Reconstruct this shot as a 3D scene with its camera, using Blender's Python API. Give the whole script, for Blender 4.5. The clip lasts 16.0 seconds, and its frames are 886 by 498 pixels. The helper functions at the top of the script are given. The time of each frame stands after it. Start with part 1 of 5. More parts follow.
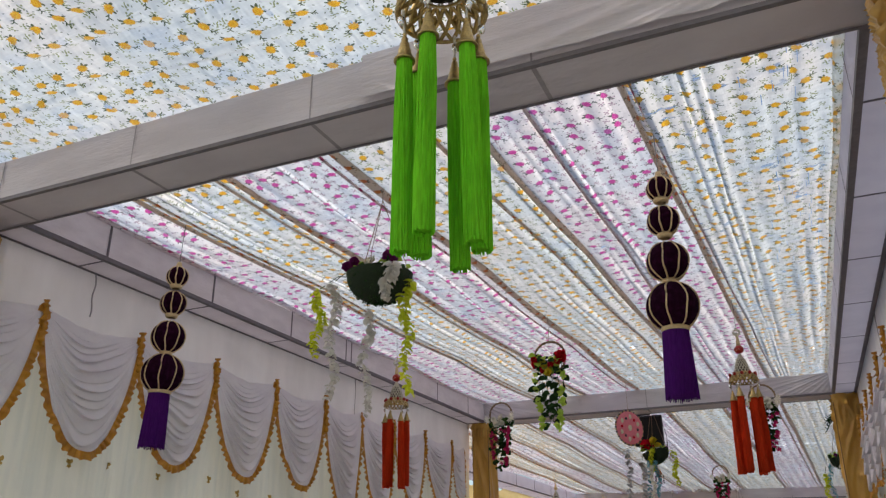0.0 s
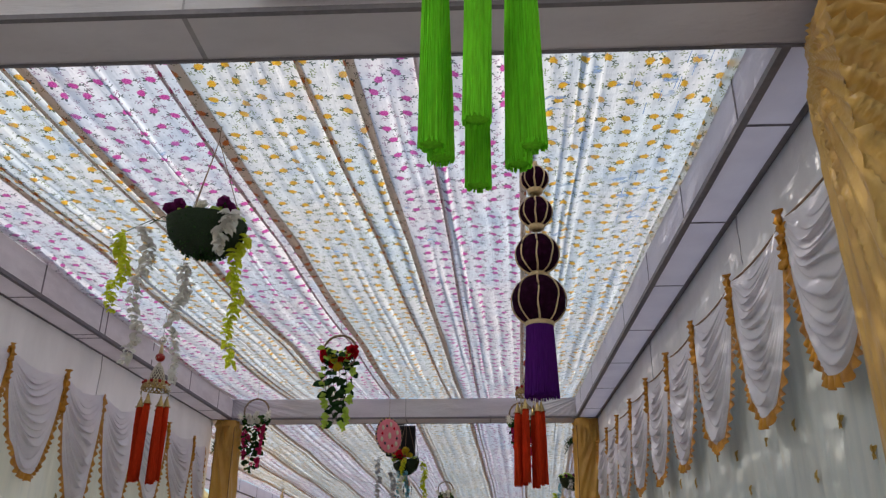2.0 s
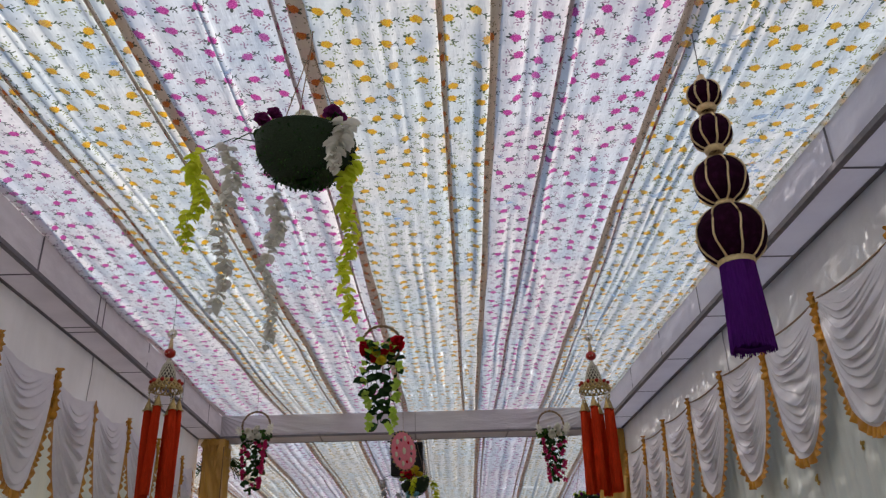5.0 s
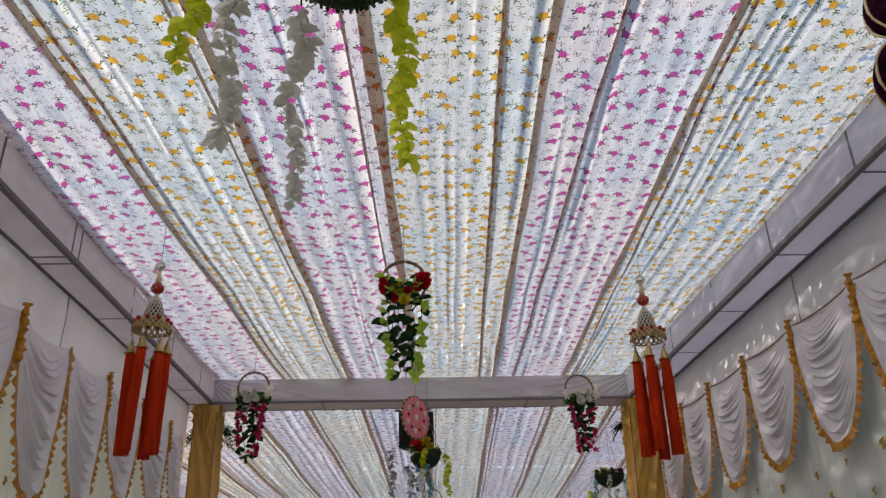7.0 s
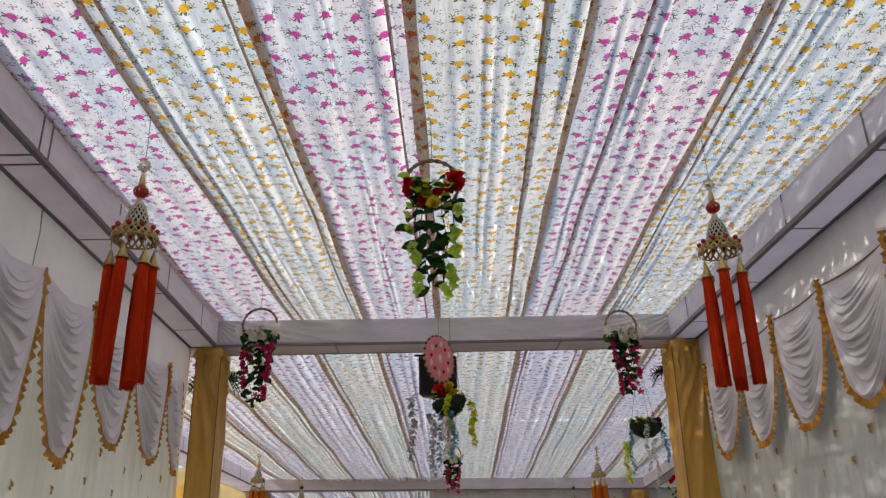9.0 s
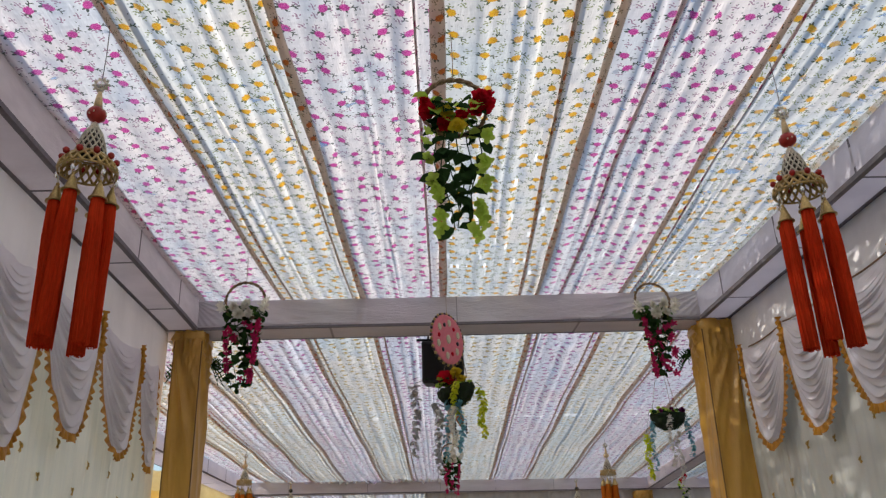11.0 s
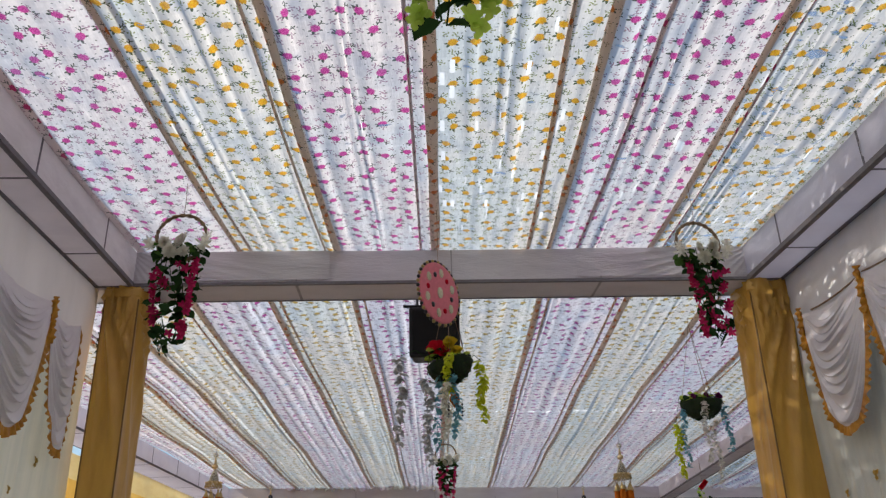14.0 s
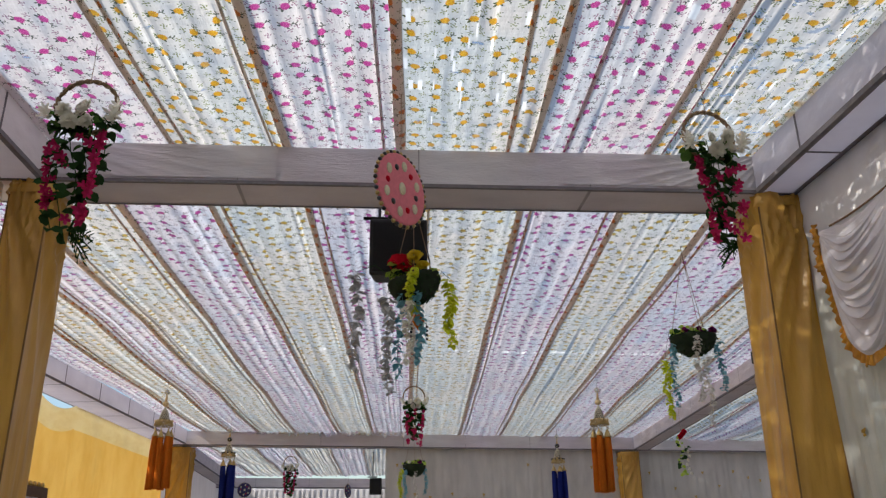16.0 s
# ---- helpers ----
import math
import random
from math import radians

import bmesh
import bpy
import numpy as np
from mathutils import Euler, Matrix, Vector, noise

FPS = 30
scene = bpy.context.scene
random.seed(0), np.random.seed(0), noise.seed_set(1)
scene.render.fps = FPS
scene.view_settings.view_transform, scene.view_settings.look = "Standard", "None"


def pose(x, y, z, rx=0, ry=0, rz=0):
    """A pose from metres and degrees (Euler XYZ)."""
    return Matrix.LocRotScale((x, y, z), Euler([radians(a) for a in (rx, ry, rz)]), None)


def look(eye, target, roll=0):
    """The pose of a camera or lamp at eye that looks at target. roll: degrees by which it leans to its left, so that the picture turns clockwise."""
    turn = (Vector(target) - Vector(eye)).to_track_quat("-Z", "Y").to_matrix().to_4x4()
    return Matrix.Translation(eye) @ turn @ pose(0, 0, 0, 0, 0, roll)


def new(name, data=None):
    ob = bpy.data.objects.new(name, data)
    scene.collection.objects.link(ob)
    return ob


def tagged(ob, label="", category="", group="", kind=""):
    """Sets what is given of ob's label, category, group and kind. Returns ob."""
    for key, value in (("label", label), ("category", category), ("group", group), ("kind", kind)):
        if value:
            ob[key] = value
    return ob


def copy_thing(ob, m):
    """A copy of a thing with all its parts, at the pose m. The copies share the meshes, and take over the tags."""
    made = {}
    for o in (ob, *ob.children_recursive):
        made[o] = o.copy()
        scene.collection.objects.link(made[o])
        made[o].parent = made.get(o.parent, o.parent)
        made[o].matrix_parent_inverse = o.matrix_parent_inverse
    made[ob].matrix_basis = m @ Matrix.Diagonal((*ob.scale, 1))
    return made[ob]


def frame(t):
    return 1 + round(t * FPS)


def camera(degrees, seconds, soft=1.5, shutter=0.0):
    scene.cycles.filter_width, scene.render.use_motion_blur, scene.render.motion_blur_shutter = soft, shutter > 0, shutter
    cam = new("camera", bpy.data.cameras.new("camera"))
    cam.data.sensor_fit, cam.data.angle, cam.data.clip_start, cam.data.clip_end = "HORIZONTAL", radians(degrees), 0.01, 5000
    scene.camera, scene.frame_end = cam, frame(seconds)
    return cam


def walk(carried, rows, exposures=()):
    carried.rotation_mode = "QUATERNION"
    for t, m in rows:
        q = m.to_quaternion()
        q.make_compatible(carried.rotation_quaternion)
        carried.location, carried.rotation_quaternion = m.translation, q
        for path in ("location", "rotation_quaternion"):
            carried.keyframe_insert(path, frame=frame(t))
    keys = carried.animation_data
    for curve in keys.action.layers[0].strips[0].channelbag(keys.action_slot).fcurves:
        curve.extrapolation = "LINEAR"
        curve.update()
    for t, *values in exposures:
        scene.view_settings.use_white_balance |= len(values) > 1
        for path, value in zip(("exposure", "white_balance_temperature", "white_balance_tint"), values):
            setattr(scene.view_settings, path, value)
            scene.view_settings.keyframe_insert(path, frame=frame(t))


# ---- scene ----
cam = camera(58.6, 16.0, 1.3)
PATH = [
    (0, (2.006, -11.993, 1.565), (1.263, -10.295, 2.317), -0.5),
    (0.5, (1.759, -12.085, 1.565), (1.257, -10.314, 2.347), 0.4),
    (1, (1.566, -12.048, 1.562), (1.235, -10.24, 2.35), 0.7),
    (1.5, (1.375, -11.827, 1.548), (1.172, -10.0, 2.336), 0.6),
    (2, (1.174, -11.623, 1.53), (1.082, -9.783, 2.308), 0.2),
    (2.5, (0.875, -11.476, 1.52), (0.85, -9.631, 2.29), -0.3),
    (3, (0.698, -11.359, 1.511), (0.707, -9.519, 2.296), -0.7),
    (3.5, (0.552, -11.2, 1.503), (0.579, -9.372, 2.314), -1.1),
    (5.8, (0.014, -10.238, 1.434), (0.086, -8.433, 2.292), -1.9),
    (6, (0.0, -10.129, 1.438), (0.072, -8.322, 2.292), -1.8),
    (6.5, (-0.046, -9.866, 1.409), (0.026, -8.055, 2.256), -1.7),
    (7, (-0.141, -9.579, 1.406), (-0.058, -7.762, 2.238), -1.5),
    (7.5, (-0.158, -9.351, 1.38), (-0.085, -7.512, 2.164), -1.2),
    (8, (-0.093, -9.092, 1.379), (-0.049, -7.243, 2.141), -0.9),
    (8.5, (-0.145, -8.849, 1.362), (-0.104, -6.997, 2.117), -0.9),
    (9, (-0.266, -8.589, 1.384), (-0.209, -6.738, 2.138), -1.5),
    (9.2, (-0.302, -8.495, 1.371), (-0.235, -6.646, 2.132), -1.8),
    (11.5, (-0.439, -7.381, 1.406), (-0.349, -5.536, 2.174), -2.1),
    (12, (-0.377, -7.11, 1.401), (-0.294, -5.27, 2.182), -1.9),
    (12.5, (-0.336, -6.897, 1.407), (-0.265, -5.061, 2.197), -1.8),
    (13, (-0.363, -6.627, 1.389), (-0.296, -4.79, 2.175), -1.8),
    (13.5, (-0.395, -6.355, 1.396), (-0.325, -4.515, 2.178), -1.9),
    (14, (-0.319, -6.095, 1.398), (-0.228, -4.263, 2.195), -1.7),
    (14.5, (-0.224, -5.864, 1.408), (-0.131, -4.038, 2.219), -1.2),
    (15, (-0.215, -5.656, 1.385), (-0.116, -3.812, 2.155), -0.8),
    (15.5, (-0.215, -5.383, 1.378), (-0.081, -3.521, 2.098), -0.8),
    (16, (-0.181, -5.14, 1.363), (-0.036, -3.27, 2.058), -0.8),
]
EXPOSURES = [(0, 0.38, 6350, 10), (1.5, 0.37, 6200, 10), (2.5, 0.41, 6150, 9), (3.7, 0.43, 6150, 9), (5, 0.28, 6250, 10), (6, 0.18, 6300, 10), (6.5, 0.22, 6300, 10), (7, 0.31, 6350, 10), (8, 0.35, 6400, 10), (9, 0.40, 6450, 10), (11.5, 0.44, 6400, 9), (13.5, 0.40, 6300, 8), (16, 0.43, 6350, 8)]
walk(cam, [(t, look(eye, target, roll)) for t, eye, target, roll in PATH], EXPOSURES)

# ---------------------------------------------------------------- light
world = bpy.data.worlds.new("sky")
scene.world = world
world.use_nodes = True
wn = world.node_tree.nodes
sky = wn.new("ShaderNodeTexSky")
sky.sky_type = "NISHITA"
sky.sun_disc = False
SUN_EL, SUN_AZ = 31.0, -106.0
sky.sun_elevation, sky.sun_rotation = radians(SUN_EL), radians(SUN_AZ)
wn["Background"].inputs["Strength"].default_value = 0.13
world.node_tree.links.new(sky.outputs["Color"], wn["Background"].inputs["Color"])
sun_data = bpy.data.lights.new("sun", "SUN")
sun_data.energy, sun_data.angle, sun_data.color = 3.7, radians(0.6), (1.0, 0.92, 0.83)
sun = new("sun", sun_data)
sun_way = Vector((math.sin(radians(SUN_AZ)) * math.cos(radians(SUN_EL)), math.cos(radians(SUN_AZ)) * math.cos(radians(SUN_EL)), math.sin(radians(SUN_EL))))
sun.matrix_world = look(sun_way * 40, (0, 0, 0))


# ---------------------------------------------------------------- materials
class Net:
    """A small writer of shader nodes: every step returns an output socket."""

    def __init__(self, name):
        self.mat = bpy.data.materials.new(name)
        self.mat.use_nodes = True
        self.t = self.mat.node_tree
        self.t.nodes.clear()
        self.out = self.t.nodes.new("ShaderNodeOutputMaterial")

    def node(self, kind, **fixed):
        n = self.t.nodes.new(kind)
        if "operation" in fixed:
            n.operation = fixed["operation"]
        if "data_type" in fixed:
            n.data_type = fixed["data_type"]
        if "interpolation_type" in fixed:
            n.interpolation_type = fixed["interpolation_type"]
        if "voronoi_dimensions" in fixed:
            n.voronoi_dimensions = fixed["voronoi_dimensions"]
        if "rotation_type" in fixed:
            n.rotation_type = fixed["rotation_type"]
        if "uv_map" in fixed:
            n.uv_map = fixed["uv_map"]
        return n

    def put(self, socket, value):
        if isinstance(value, bpy.types.NodeSocket):
            self.t.links.new(value, socket)
        elif isinstance(value, tuple) and len(value) == 3 and socket.type == "RGBA":
            socket.default_value = (*value, 1)
        else:
            socket.default_value = value

    def math(self, op, a, b=0.0, c=0.0):
        n = self.node("ShaderNodeMath", operation=op)
        for i, v in enumerate((a, b, c)):
            self.put(n.inputs[i], v)
        return n.outputs[0]

    def vec(self, op, a, b=(0, 0, 0)):
        n = self.node("ShaderNodeVectorMath", operation=op)
        self.put(n.inputs[0], a)
        self.put(n.inputs[1], b)
        return n.outputs["Value"] if op in ("LENGTH", "DOT_PRODUCT") else n.outputs[0]

    def mix(self, f, a, b):
        n = self.node("ShaderNodeMix", data_type="RGBA")
        self.put(n.inputs[0], f)
        self.put(n.inputs[6], a)
        self.put(n.inputs[7], b)
        return n.outputs[2]

    def step(self, value, low, high, a=0.0, b=1.0):
        n = self.node("ShaderNodeMapRange", interpolation_type="SMOOTHSTEP")
        for i, v in enumerate((value, low, high, a, b)):
            self.put(n.inputs[i], v)
        return n.outputs[0]

    def noise(self, scale, detail=3.0, at=None, rough=0.55):
        n = self.node("ShaderNodeTexNoise")
        n.inputs["Scale"].default_value, n.inputs["Detail"].default_value, n.inputs["Roughness"].default_value = scale, detail, rough
        if at is not None:
            self.put(n.inputs["Vector"], at)
        return n.outputs[0]

    def coord(self, which="Object", stretch=None):
        s = self.node("ShaderNodeTexCoord").outputs[which]
        return self.vec("MULTIPLY", s, stretch) if stretch else s

    def bump(self, height, strength, distance):
        n = self.node("ShaderNodeBump")
        n.inputs["Strength"].default_value, n.inputs["Distance"].default_value = strength, distance
        self.put(n.inputs["Height"], height)
        return n.outputs[0]

    def solid(self, color, rough=0.6, metal=0.0, normal=None, sheen=0.0, **more):
        n = self.node("ShaderNodeBsdfPrincipled")
        self.put(n.inputs["Base Color"], color)
        self.put(n.inputs["Roughness"], rough)
        self.put(n.inputs["Metallic"], metal)
        n.inputs["Sheen Weight"].default_value = sheen
        if normal is not None:
            self.put(n.inputs["Normal"], normal)
        return n.outputs[0]

    def cloth(self, color, through_it, normal=None, rough=0.9):
        """Woven cloth that lets part of the light through."""
        d = self.node("ShaderNodeBsdfDiffuse")
        t = self.node("ShaderNodeBsdfTranslucent")
        for n in (d, t):
            self.put(n.inputs["Color"], color)
            if normal is not None:
                self.put(n.inputs["Normal"], normal)
        m = self.node("ShaderNodeMixShader")
        m.inputs[0].default_value = through_it
        self.t.links.new(d.outputs[0], m.inputs[1])
        self.t.links.new(t.outputs[0], m.inputs[2])
        return m.outputs[0]

    def done(self, shader):
        self.t.links.new(shader, self.out.inputs["Surface"])
        return self.mat


def print_cloth(name, petal, heart, leaf, sprig, through_it, base, sheer=0.22, pin_from=0.665):
    """White voile printed with small roses, leaves and sprigs; the cloth's own metres come from its UV map."""
    n = Net(name)
    uv = n.node("ShaderNodeUVMap", uv_map="cloth").outputs[0]
    wobble = n.noise(95, 3, uv)

    def cells(scale, shift, rand):
        v = n.node("ShaderNodeTexVoronoi", voronoi_dimensions="2D")
        v.inputs["Scale"].default_value, v.inputs["Randomness"].default_value = scale, rand
        at = n.vec("ADD", uv, shift)
        n.put(v.inputs["Vector"], at)
        local = n.vec("SUBTRACT", at, v.outputs["Position"])
        split = n.node("ShaderNodeSeparateColor")
        n.put(split.inputs[0], v.outputs["Color"])
        turn = n.node("ShaderNodeVectorRotate", rotation_type="Z_AXIS")
        n.put(turn.inputs["Vector"], local)
        n.put(turn.inputs["Angle"], n.math("MULTIPLY_ADD", split.outputs[0], 2.6, -1.3))
        return turn.outputs[0], split.outputs[1]

    def spot(local, x, y, a, b, soft=0.0025, ragged=1.15, lean=0.0):
        p = n.vec("SUBTRACT", local, (x, y, 0))
        if lean:
            turn = n.node("ShaderNodeVectorRotate", rotation_type="Z_AXIS")
            n.put(turn.inputs["Vector"], p)
            turn.inputs["Angle"].default_value = -lean
            p = turn.outputs[0]
        p = n.vec("MULTIPLY", p, (1 / a, 1 / b, 0))
        r = n.math("ADD", n.vec("LENGTH", p), n.math("MULTIPLY_ADD", wobble, ragged, -ragged / 2))
        return n.step(r, 1 + soft / a * 1.5, 1 - soft / a * 1.5)

    big, pick = cells(1 / 0.172, (0, 0, 0), 0.5)
    small, _ = cells(1 / 0.098, (0.31, 0.17, 0), 0.7)
    tiny, _ = cells(1 / 0.062, (0.77, 0.53, 0), 0.9)
    weave = n.noise(9, 4, uv)
    col = n.mix(n.step(weave, 0.3, 0.75), base, tuple(c * 0.93 for c in base))
    # warm areas in the base colour paint sun on parts of the cloth
    col = n.mix(n.step(n.noise(0.8, 3, uv), 0.36, 0.60), col, (base[0] * 1.08, base[1] * 0.98, base[2] * 0.93))
    col = n.mix(n.math("MULTIPLY", spot(tiny, 0, 0, 0.0062, 0.0034), 0.9), col, leaf)
    for x, y, a, b, lean in ((0.0, 0.0, 0.009, 0.004, 0.7), (0.013, 0.008, 0.006, 0.004, -0.5), (-0.011, 0.009, 0.005, 0.005, 0.9), (0.005, -0.014, 0.006, 0.0035, 1.2), (-0.012, -0.008, 0.008, 0.0028, 0.2)):
        col = n.mix(n.math("MULTIPLY", spot(small, x * 1.2, y * 1.2, a * 1.3, b * 1.2, 0.0025, 0.8, lean), 0.95), col, sprig)
    # a forked twig on one side of the rose, a pair of leaves on the other
    for x, y, a, b, lean in ((0.048, -0.003, 0.026, 0.0024, -0.12), (0.064, 0.006, 0.013, 0.0032, 1.0), (0.074, -0.010, 0.011, 0.0030, -0.7), (0.050, -0.011, 0.011, 0.0034, -0.9),
                             (-0.036, 0.012, 0.017, 0.0068, -0.45), (-0.038, -0.007, 0.013, 0.0050, 0.35), (0.012, 0.030, 0.011, 0.0055, 0.9)):
        col = n.mix(spot(big, x, y, a * 1.15, b * 1.25, 0.0018, 0.5, lean), col, leaf)
    rose = spot(big, 0, 0, 0.031, 0.026)
    col = n.mix(rose, col, petal)
    col = n.mix(n.math("MULTIPLY", rose, n.step(n.noise(110, 2, uv), 0.44, 0.56)), col, heart)
    crease = n.noise(22, 5, n.vec("MULTIPLY", uv, (1, 0.25, 1)))
    # slack cloth: short ripples across the length
    slack = n.noise(7.5, 2, n.vec("MULTIPLY", n.vec("ADD", uv, (2.1, 0.4, 0)), (0.5, 1.5, 1)))
    normal = n.bump(n.math("MULTIPLY_ADD", slack, 2.2, crease), 0.55, 0.013)
    shader = n.cloth(col, through_it, normal)
    # the satin side faces down: a soft gloss that grows towards grazing view
    gloss = n.node("ShaderNodeBsdfGlossy")
    gloss.inputs["Roughness"].default_value = 0.38
    n.put(gloss.inputs["Normal"], normal)
    edge = n.node("ShaderNodeFresnel")
    edge.inputs["IOR"].default_value = 1.5
    satin = n.node("ShaderNodeMixShader")
    n.put(satin.inputs[0], edge.outputs[0])
    n.t.links.new(shader, satin.inputs[1])
    n.t.links.new(gloss.outputs[0], satin.inputs[2])
    shader = satin.outputs[0]
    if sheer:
        # added thin patches and pinholes: sun passes straight through, dappling the right wall
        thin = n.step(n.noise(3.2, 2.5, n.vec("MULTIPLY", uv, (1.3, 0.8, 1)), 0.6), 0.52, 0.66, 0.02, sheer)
        pin = n.step(n.noise(11.0, 2, n.vec("MULTIPLY", n.vec("ADD", uv, (5.3, 1.7, 0)), (0.6, 1.1, 1))), pin_from, pin_from + 0.075, 0.0, 0.75)
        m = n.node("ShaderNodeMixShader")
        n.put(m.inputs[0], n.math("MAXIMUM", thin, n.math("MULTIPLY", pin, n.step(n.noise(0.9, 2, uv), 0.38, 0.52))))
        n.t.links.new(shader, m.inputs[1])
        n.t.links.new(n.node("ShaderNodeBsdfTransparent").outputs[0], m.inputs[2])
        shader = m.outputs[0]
    return n.done(shader)


def plain_cloth(name, color, dark, through_it=0.0, stretch=(1, 1, 1), scale=6.0, bump=0.35, rough=0.75, sheen=0.3):
    n = Net(name)
    at = n.coord("Object", stretch)
    big, fine = n.noise(scale, 5, at), n.noise(scale * 9, 4, at)
    stain = n.noise(1.3, 4, n.coord("Object"))
    col = n.mix(n.step(big, 0.3, 0.75), color, dark)
    col = n.mix(n.math("MULTIPLY", n.step(stain, 0.52, 0.72), 0.35), col, tuple(c * 0.82 for c in color))
    normal = n.bump(n.math("MULTIPLY_ADD", fine, 0.25, big), bump, 0.02)
    if through_it:
        return n.done(n.cloth(col, through_it, normal))
    return n.done(n.solid(col, rough, 0, normal, sheen))


def plain(name, color, rough=0.6, metal=0.0, vary=0.25, scale=30.0, bump=0.2, sheen=0.0):
    n = Net(name)
    at = n.coord("Object")
    g = n.noise(scale, 4, at)
    one = n.node("ShaderNodeObjectInfo").outputs["Random"]
    f = n.math("ADD", n.math("MULTIPLY", n.step(g, 0.3, 0.7), 0.7), n.math("MULTIPLY", one, 0.3))
    col = n.mix(f, color, tuple(c * (1 - vary) for c in color))
    return n.done(n.solid(col, rough, metal, n.bump(g, bump, 0.004), sheen))


def velvet(name, color, tip):
    """Deep pile: next to no gloss, a little lighter where the pile is brushed."""
    n = Net(name)
    g = n.noise(34, 4, n.coord("Object"))
    b = n.node("ShaderNodeBsdfPrincipled")
    n.put(b.inputs["Base Color"], n.mix(n.step(g, 0.42, 0.75), color, tip))
    n.put(b.inputs["Roughness"], 1.0)
    n.put(b.inputs["Specular IOR Level"], 0.06)
    n.put(b.inputs["Normal"], n.bump(n.noise(260, 3, n.coord("Object")), 0.3, 0.003))
    return n.done(b.outputs[0])


def yarn(name, color):
    """Silky yarn that glows a little against the light."""
    n = Net(name)
    g = n.noise(160, 3, n.coord("Object", (1, 1, 0.12)))
    one = n.node("ShaderNodeNewGeometry").outputs["Random Per Island"]
    f = n.math("ADD", n.math("MULTIPLY", n.step(g, 0.3, 0.7), 0.6), n.math("MULTIPLY", one, 0.4))
    col = n.mix(f, color, tuple(c * 0.72 for c in color))
    return n.done(n.cloth(col, 0.3))


def petals(name, color, other, through_it=0.35):
    """Artificial petals and leaves, thin enough to glow a little against the light."""
    n = Net(name)
    isl = n.node("ShaderNodeNewGeometry").outputs["Random Per Island"]
    g = n.noise(45, 3, n.coord("Object"))
    col = n.mix(n.math("ADD", n.math("MULTIPLY", isl, 0.7), n.math("MULTIPLY", g, 0.3)), color, other)
    return n.done(n.cloth(col, through_it))


WHITE = (0.84, 0.885, 0.87)
M_YELLOW = print_cloth("yellow_print", (0.86, 0.53, 0.03), (0.78, 0.34, 0.01), (0.085, 0.115, 0.05), (0.26, 0.30, 0.09), 0.60, WHITE)
# same yellow print with more pinholes, added to dapple the upper right wall
M_YELLOW_DAPPLE = print_cloth("dapple_yellow_print", (0.86, 0.53, 0.03), (0.78, 0.34, 0.01), (0.085, 0.115, 0.05), (0.26, 0.30, 0.09), 0.60, WHITE, 0.22, 0.595)
M_PINK = print_cloth("pink_print", (0.72, 0.12, 0.42), (0.52, 0.03, 0.26), (0.085, 0.10, 0.075), (0.38, 0.20, 0.28), 0.60, (0.86, 0.875, 0.895))
# far-bay prints: muted colours, with the white ground darkened for those bays' dimmer light
M_YELLOW2 = print_cloth("dim_olive_print", (0.62, 0.44, 0.05), (0.42, 0.28, 0.04), (0.05, 0.06, 0.04), (0.24, 0.26, 0.10), 0.60, (0.80, 0.845, 0.835))
M_PINK2 = print_cloth("dim_mauve_print", (0.46, 0.06, 0.32), (0.30, 0.03, 0.20), (0.05, 0.06, 0.06), (0.30, 0.20, 0.28), 0.60, (0.79, 0.805, 0.88))
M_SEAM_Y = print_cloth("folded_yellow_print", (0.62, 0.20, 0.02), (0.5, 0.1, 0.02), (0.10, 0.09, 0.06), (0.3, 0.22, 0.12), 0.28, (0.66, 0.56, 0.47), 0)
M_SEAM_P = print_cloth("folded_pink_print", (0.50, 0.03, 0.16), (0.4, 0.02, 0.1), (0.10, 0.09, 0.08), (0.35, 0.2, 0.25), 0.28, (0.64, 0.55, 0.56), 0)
M_BEAM = plain_cloth("beam_cloth", (0.74, 0.70, 0.73), (0.64, 0.60, 0.63), 0.16, (0.5, 1, 2.6), 3.5, 0.8)
# same wrap as the right beam, kept dimmer to match the shaded left side
M_BEAM_LEFT = plain_cloth("left_beam_cloth", (0.76, 0.72, 0.74), (0.66, 0.62, 0.64), 0.36, (0.5, 1, 2.6), 3.5, 0.8)
# extra-bright voile that paints in glints of daylight
M_GLINT = plain_cloth("glint_voile", (0.92, 0.92, 0.90), (0.86, 0.86, 0.84), 0.95, (1, 1, 1), 20.0, 0.1)
M_BEAM_SIDE = plain_cloth("side_beam_cloth", (0.78, 0.75, 0.79), (0.70, 0.67, 0.72), 0.62, (1, 1, 1), 3.0, 0.4)
M_JOINT_DARK = plain_cloth("side_beam_seam", (0.22, 0.20, 0.22), (0.16, 0.15, 0.16), 0.05, (1, 1, 1), 9.0, 0.3)
M_JOINT = plain_cloth("beam_seam", (0.44, 0.41, 0.43), (0.34, 0.32, 0.34), 0.1, (1, 1, 1), 9.0, 0.3)
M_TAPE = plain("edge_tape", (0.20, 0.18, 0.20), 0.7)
M_WALL = plain_cloth("wall_cloth", (0.87, 0.85, 0.86), (0.80, 0.78, 0.79), 0.23, (1, 1, 0.35), 4.0, 0.3)
M_SHEER = plain_cloth("sheer_cloth", (0.83, 0.83, 0.77), (0.74, 0.76, 0.72), 0.28, (3, 3, 0.15), 5.0, 0.5)
M_SWAG = plain_cloth("swag_satin", (0.88, 0.85, 0.89), (0.82, 0.78, 0.84), 0.22, (1, 1, 2), 5.0, 0.15)
